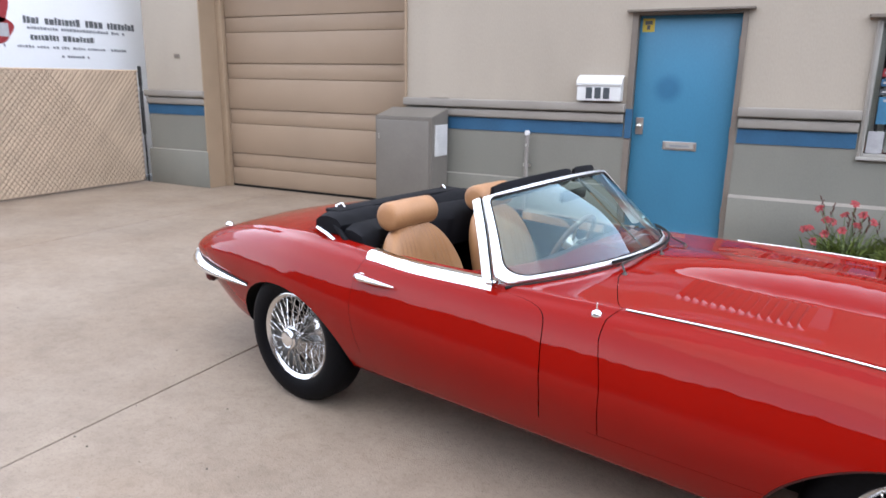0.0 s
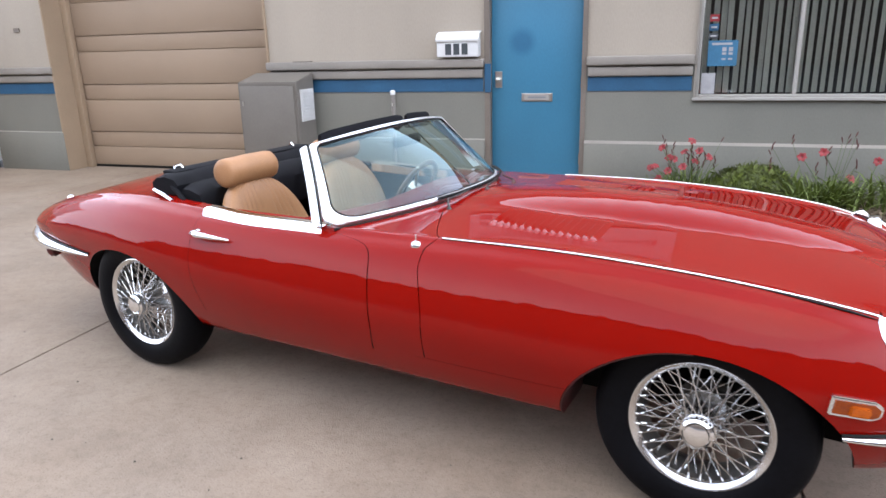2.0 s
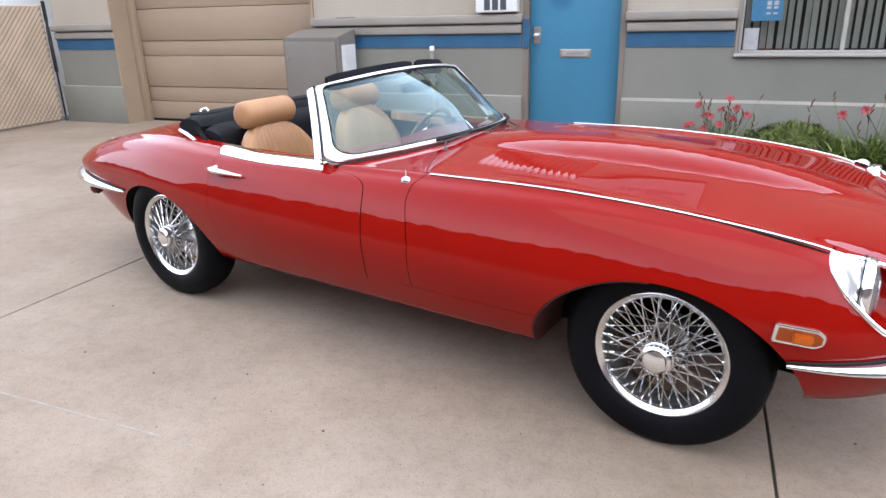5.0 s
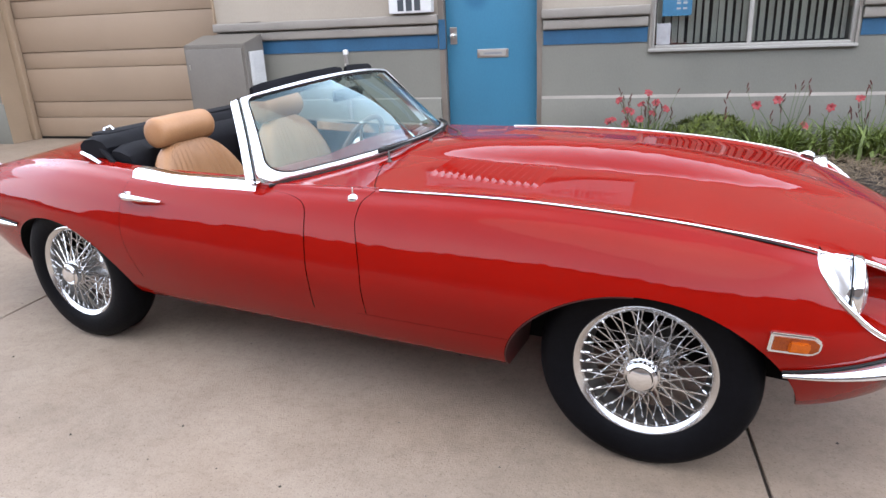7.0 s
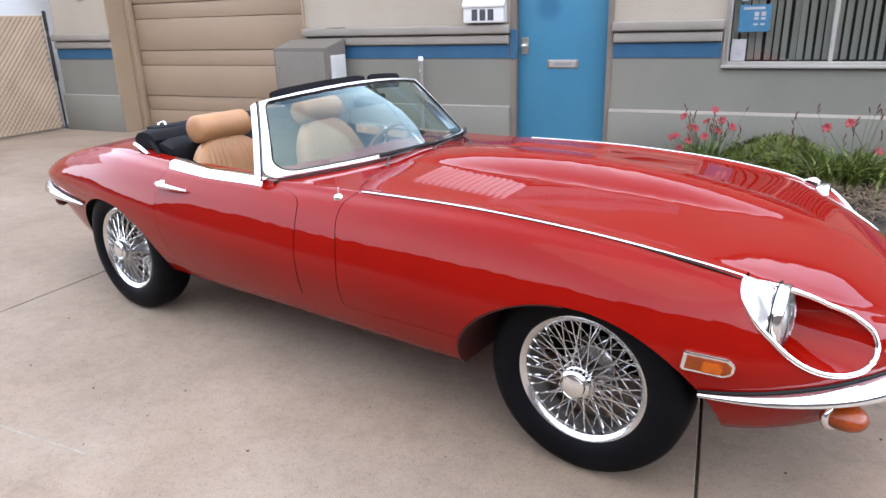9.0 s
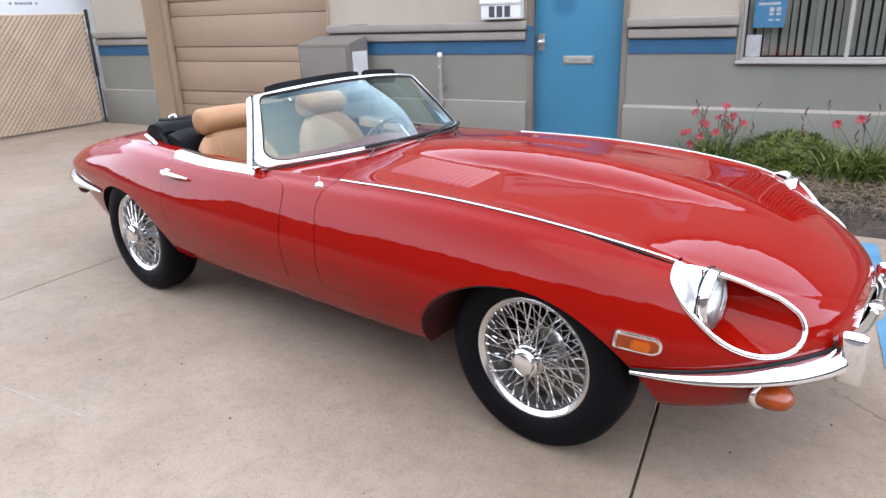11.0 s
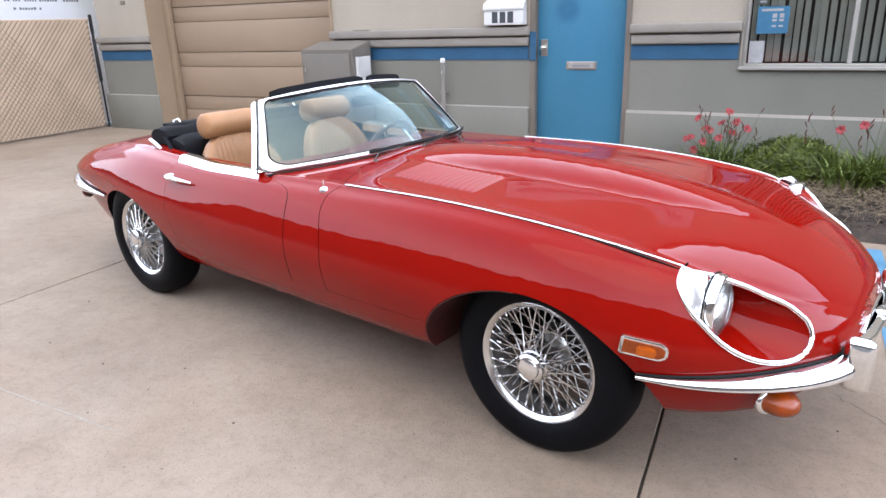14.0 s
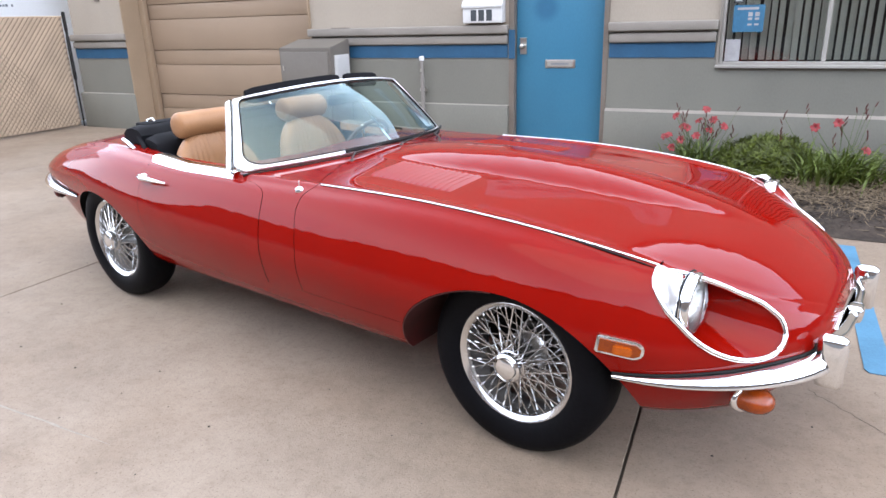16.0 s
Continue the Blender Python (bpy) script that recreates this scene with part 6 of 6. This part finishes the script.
for sd in (-1, 1):
    # front blade, from beside the wheel arch round to the mouth
    pts, hs, ds, ns = [], [], [], []
    n = 30
    for i in range(n + 1):
        s = i / n
        x = 0.352 + 0.434 * math.sin(s * math.pi / 2 * 0.98) ** 0.9
        z = 0.417 + 0.014 * s
        q, nn = on_side(min(x, 0.787), z, sd)
        nn = Vector((nn.x, nn.y, 0)).normalized()
        e = math.sin(math.pi * min(1, s * 1.25 + 0.02) / 2)
        pts.append(q + nn * 0.004)
        hs.append(0.007 + 0.027 * e)
        ds.append(0.010 + 0.050 * e)
        ns.append(nn)
    fb = part("front_bumper", blade_bar(pts, hs, ds, ns), CHROME, car, "chrome front quarter bumper", smooth=50)
    part("bumper_seal", tube(bmesh.new(), [q + Vector((0, 0, 0.40 * h + 0.003)) + nn * 0.003 for q, h, nn in zip(pts, hs, ns)], 0.0038, 6), TRIM_RUBBER, fb, "black rubber seal")
    # rear blade
    pts, hs, ds, ns = [], [], [], []
    for i in range(n + 1):
        s = i / n
        x = -2.76 - 0.70 * math.sin(s * math.pi / 2) ** 0.95
        z = 0.512 + 0.02 * s
        q, nn = on_side(max(x, -3.46), z, sd)
        nn = Vector((nn.x, nn.y, 0)).normalized()
        e = math.sin(math.pi * min(1, s * 1.4 + 0.02) / 2)
        pts.append(q + nn * 0.003)
        hs.append(0.006 + 0.034 * e)
        ds.append(0.006 + 0.045 * e)
        ns.append(nn)
    rb = part("rear_bumper", blade_bar(pts, hs, ds, ns), CHROME, car, "chrome rear quarter bumper", smooth=50)
    part("bumper_seal", tube(bmesh.new(), [q + Vector((0, 0, 0.40 * h + 0.003)) + nn * 0.003 for q, h, nn in zip(pts, hs, ns)], 0.005, 6), TRIM_RUBBER, rb, "black rubber seal")
    # side marker
    a, na = on_side(0.316, 0.517, sd)
    b, nb = on_side(0.428, 0.500, sd)
    mid, d = (a + b) / 2, (b - a).normalized()
    up = Vector((0, 0, 1))
    nn = d.cross(up).normalized() * (1 if d.cross(up).y * sd > 0 else -1)
    up = nn.cross(d).normalized()
    up = up if up.z > 0 else -up

    def plate(w, h, t0, t1, point):
        bm = bmesh.new()
        o = [(-w, -h), (w - point, -h), (w, -h * 0.5), (w, h * 0.5), (w - point, h), (-w, h)]
        prism(bm, [mid + d * u + up * v + nn * t0 for u, v in o], nn * (t1 - t0))
        bmesh.ops.bevel(bm, geom=bm.edges[:], offset=0.004, segments=2, affect="EDGES")
        return bm
    mk = part("side_marker", plate(0.065, 0.027, -0.03, 0.012, 0.02), CHROME, car, "chrome-framed amber side marker", smooth=40)
    lens = part("marker_lens", plate(0.0605, 0.0225, 0.0, 0.015, 0.018), AMBER_DARK, mk, "dark amber lens", smooth=40)
    mid += d * 0.008 - up * 0.004
    part("lens_facet", plate(0.027, 0.015, 0.0, 0.021, 0.004), AMBER, lens, "raised amber facet", smooth=40)
    # turn lamp under the bumper
    lm = Matrix.Translation((0.655, sd * 0.500, 0.342)) @ Vector((0.92, sd * 0.39, 0.0)).to_track_quat("Z", "Y").to_matrix().to_4x4() @ Matrix.Diagonal((1.05, 0.76, 1.4, 1))
    bm = bmesh.new()
    lathe(bm, [(0.0, -0.006), (0.054, -0.006), (0.061, 0.000), (0.062, 0.005), (0.060, 0.010), (0.056, 0.012), (0.050, 0.012)], lm, 36)
    tl = part("turn_lamp", bm, CHROME, car, "chrome-rimmed amber turn lamp", smooth=45)
    bm = bmesh.new()
    lathe(bm, [(0.051, 0.010), (0.049, 0.026), (0.042, 0.042), (0.030, 0.054), (0.015, 0.060), (0.0, 0.062)], lm, 36)
    # darker amber puts the bumper's shade into this lens
    part("turn_lens", bm, AMBER_DARK, tl, "amber lens", smooth=60)
    # tail lamp under the rear bumper
    q, nn = on_side(-3.22, 0.455, sd)
    lm = Matrix.Translation(q - nn * 0.01) @ nn.to_track_quat("Z", "Y").to_matrix().to_4x4()
    bm = bmesh.new()
    lathe(bm, [(0.0, -0.03), (0.034, -0.03), (0.034, 0.03), (0.028, 0.034)], lm, 24)
    tl = part("tail_lamp", bm, DARK_RED, car, "dark tail lamp under the bumper", smooth=45)
    bm = bmesh.new()
    lathe(bm, [(0.029, 0.028), (0.022, 0.045), (0.0, 0.052)], lm, 24)
    part("tail_lens", bm, REDLENS, tl, "red lens", smooth=60)
    # overrider
    part("overrider", boxes((0.795, 0.872, sd * 0.335 - 0.022, sd * 0.335 + 0.022, 0.345, 0.508), bevel=0.019), CHROME, car, "chrome overrider", smooth=50)
# bar across the mouth
part("mouth_bar", tube(bmesh.new(), [(0.80, -0.33, 0.455), (0.832, -0.18, 0.455), (0.842, 0.0, 0.455), (0.832, 0.18, 0.455), (0.80, 0.33, 0.455)], 0.021, 10, squash=((0, 0, 1), 0.8)), CHROME, car, "chrome bar across the mouth", smooth=60)
part("mouth_motif", boxes((0.812, 0.868, -0.035, 0.035, 0.43, 0.482), bevel=0.012), CHROME, car, "chrome centre motif on the mouth bar", smooth=50)
bm = bmesh.new()
ring = []
for k in range(48):
    a = 2 * math.pi * k / 48
    hit = TREE.ray_cast(Vector((2, 0.20 * math.cos(a), 0.455 + 0.042 * math.sin(a))), Vector((-1, 0, 0)))[0]
    if hit is not None:
        ring.append(hit)
part("mouth_rim", tube(bm, ring, 0.006, 8, closed=True), CHROME, bonnet, "chrome mouth rim", smooth=60)
for sd in (-1, 1):
    bm = bmesh.new()
    lathe(bm, [(0.0, 0.016), (0.010, 0.015), (0.019, 0.009), (0.023, 0.0), (0.024, -0.012)], Matrix.Translation((-3.44, sd * 0.30, 0.655)), 16)
    part("deck_boss", bm, CHROME, car, "small chrome boss on the tail", smooth=60)


# ---- concrete slabs, last ----
pave = base("pavement", pose(0, 0, 0), "pale brushed concrete yard in large slabs", "pavement", kind="structure")
part("joint_bed", boxes((-11.35, 12.5, -9.16, -0.013, -0.025, -0.012)), JOINT, pave, "dark dirty joint bed")
xs = [-11.3, -7.9, -4.5, -1.13, 2.24, 5.65, 9.05, 12.45]
ys = [-0.013, -6.1, -9.15]


def joint_x(k, y):
    """Where joint k runs at y: one of them was cut a little askew."""
    return xs[k] + (0.055 * (-4.55 - max(y, -6.1)) if k == 4 else 0.0)


for i in range(len(xs) - 1):
    for j in range(len(ys) - 1):
        bm = bmesh.new()
        prism(bm, [Vector((joint_x(k, y) + o, y, -0.011)) for k, y, o in ((i, ys[j + 1] + 0.004, 0.005), (i + 1, ys[j + 1] + 0.004, -0.005), (i + 1, ys[j] - 0.004, -0.005), (i, ys[j] - 0.004, 0.005))], (0, 0, 0.011))
        bmesh.ops.bevel(bm, geom=bm.edges[:], offset=0.003, segments=2, affect="EDGES", profile=0.5)
        part("slab", bm, CONCRETE, pave)
structure("garage_floor", boxes((GX0, GX1, -0.012, 0.40, -0.011, -0.001)), CONCRETE, "concrete threshold of the garage")


# grit and specks on the concrete, and a hairline crack by the painted line
rnd = random.Random(77)


def grit(i):
    x, y = rnd.uniform(-3.5, 5.5), rnd.uniform(-6.4, -0.6)
    r0 = rnd.choice((0.002, 0.0025, 0.003, 0.004, 0.006))
    ring = [Vector((x + r0 * rnd.uniform(0.7, 1.3) * math.cos(a), y + r0 * rnd.uniform(0.7, 1.3) * math.sin(a), 0.0008)) for a in (0, 1.57, 3.14, 4.71)]
    top = Vector((x, y, 0.001 + r0 * 0.8))
    return [(ring[k], ring[(k + 1) % 4], top) for k in range(4)]


soup("grit", grit, 420, JOINT, "small dark grit scattered on the concrete", "grit", kind="stuff")
bm = bmesh.new()
p0, p1 = Vector((2.785, -4.13, 0.0012)), Vector((3.02, -4.35, 0.0012))
last = None
for k in range(15):
    c = p0.lerp(p1, k / 14) + Vector((0.012 * noise.noise((k * 0.7, 0, 0)), 0.014 * noise.noise((k * 0.7, 4, 0)), 0))
    pair = [bm.verts.new(c + Vector((0.0009, 0.001, 0))), bm.verts.new(c - Vector((0.0009, 0.001, 0)))]
    if last:
        bm.faces.new((last[0], pair[0], pair[1], last[1]))
    last = pair
part("crack", bm, JOINT, pave, "dark hairline crack")

# pale trowelled ridge in the slab
bm = bmesh.new()
last = None
for k in range(41):
    x = -0.7 + 1.32 * k / 40
    y = -5.486 + 0.006 * noise.noise((x * 6, 2, 0))
    w = (0.004 + 0.003 * noise.noise((x * 14, 7, 0))) * min(1.0, (40 - k) / 8 + 0.1)
    row = [bm.verts.new((x, y - w, 0.0008)), bm.verts.new((x, y, 0.0008 + 0.4 * w)), bm.verts.new((x, y + w, 0.0008))]
    if last:
        bm.faces.new((last[0], row[0], row[1], last[1]))
        bm.faces.new((last[1], row[1], row[2], last[2]))
    last = row
part("ridge", bm, SEAM, pave, "pale trowelled ridge", smooth=60)
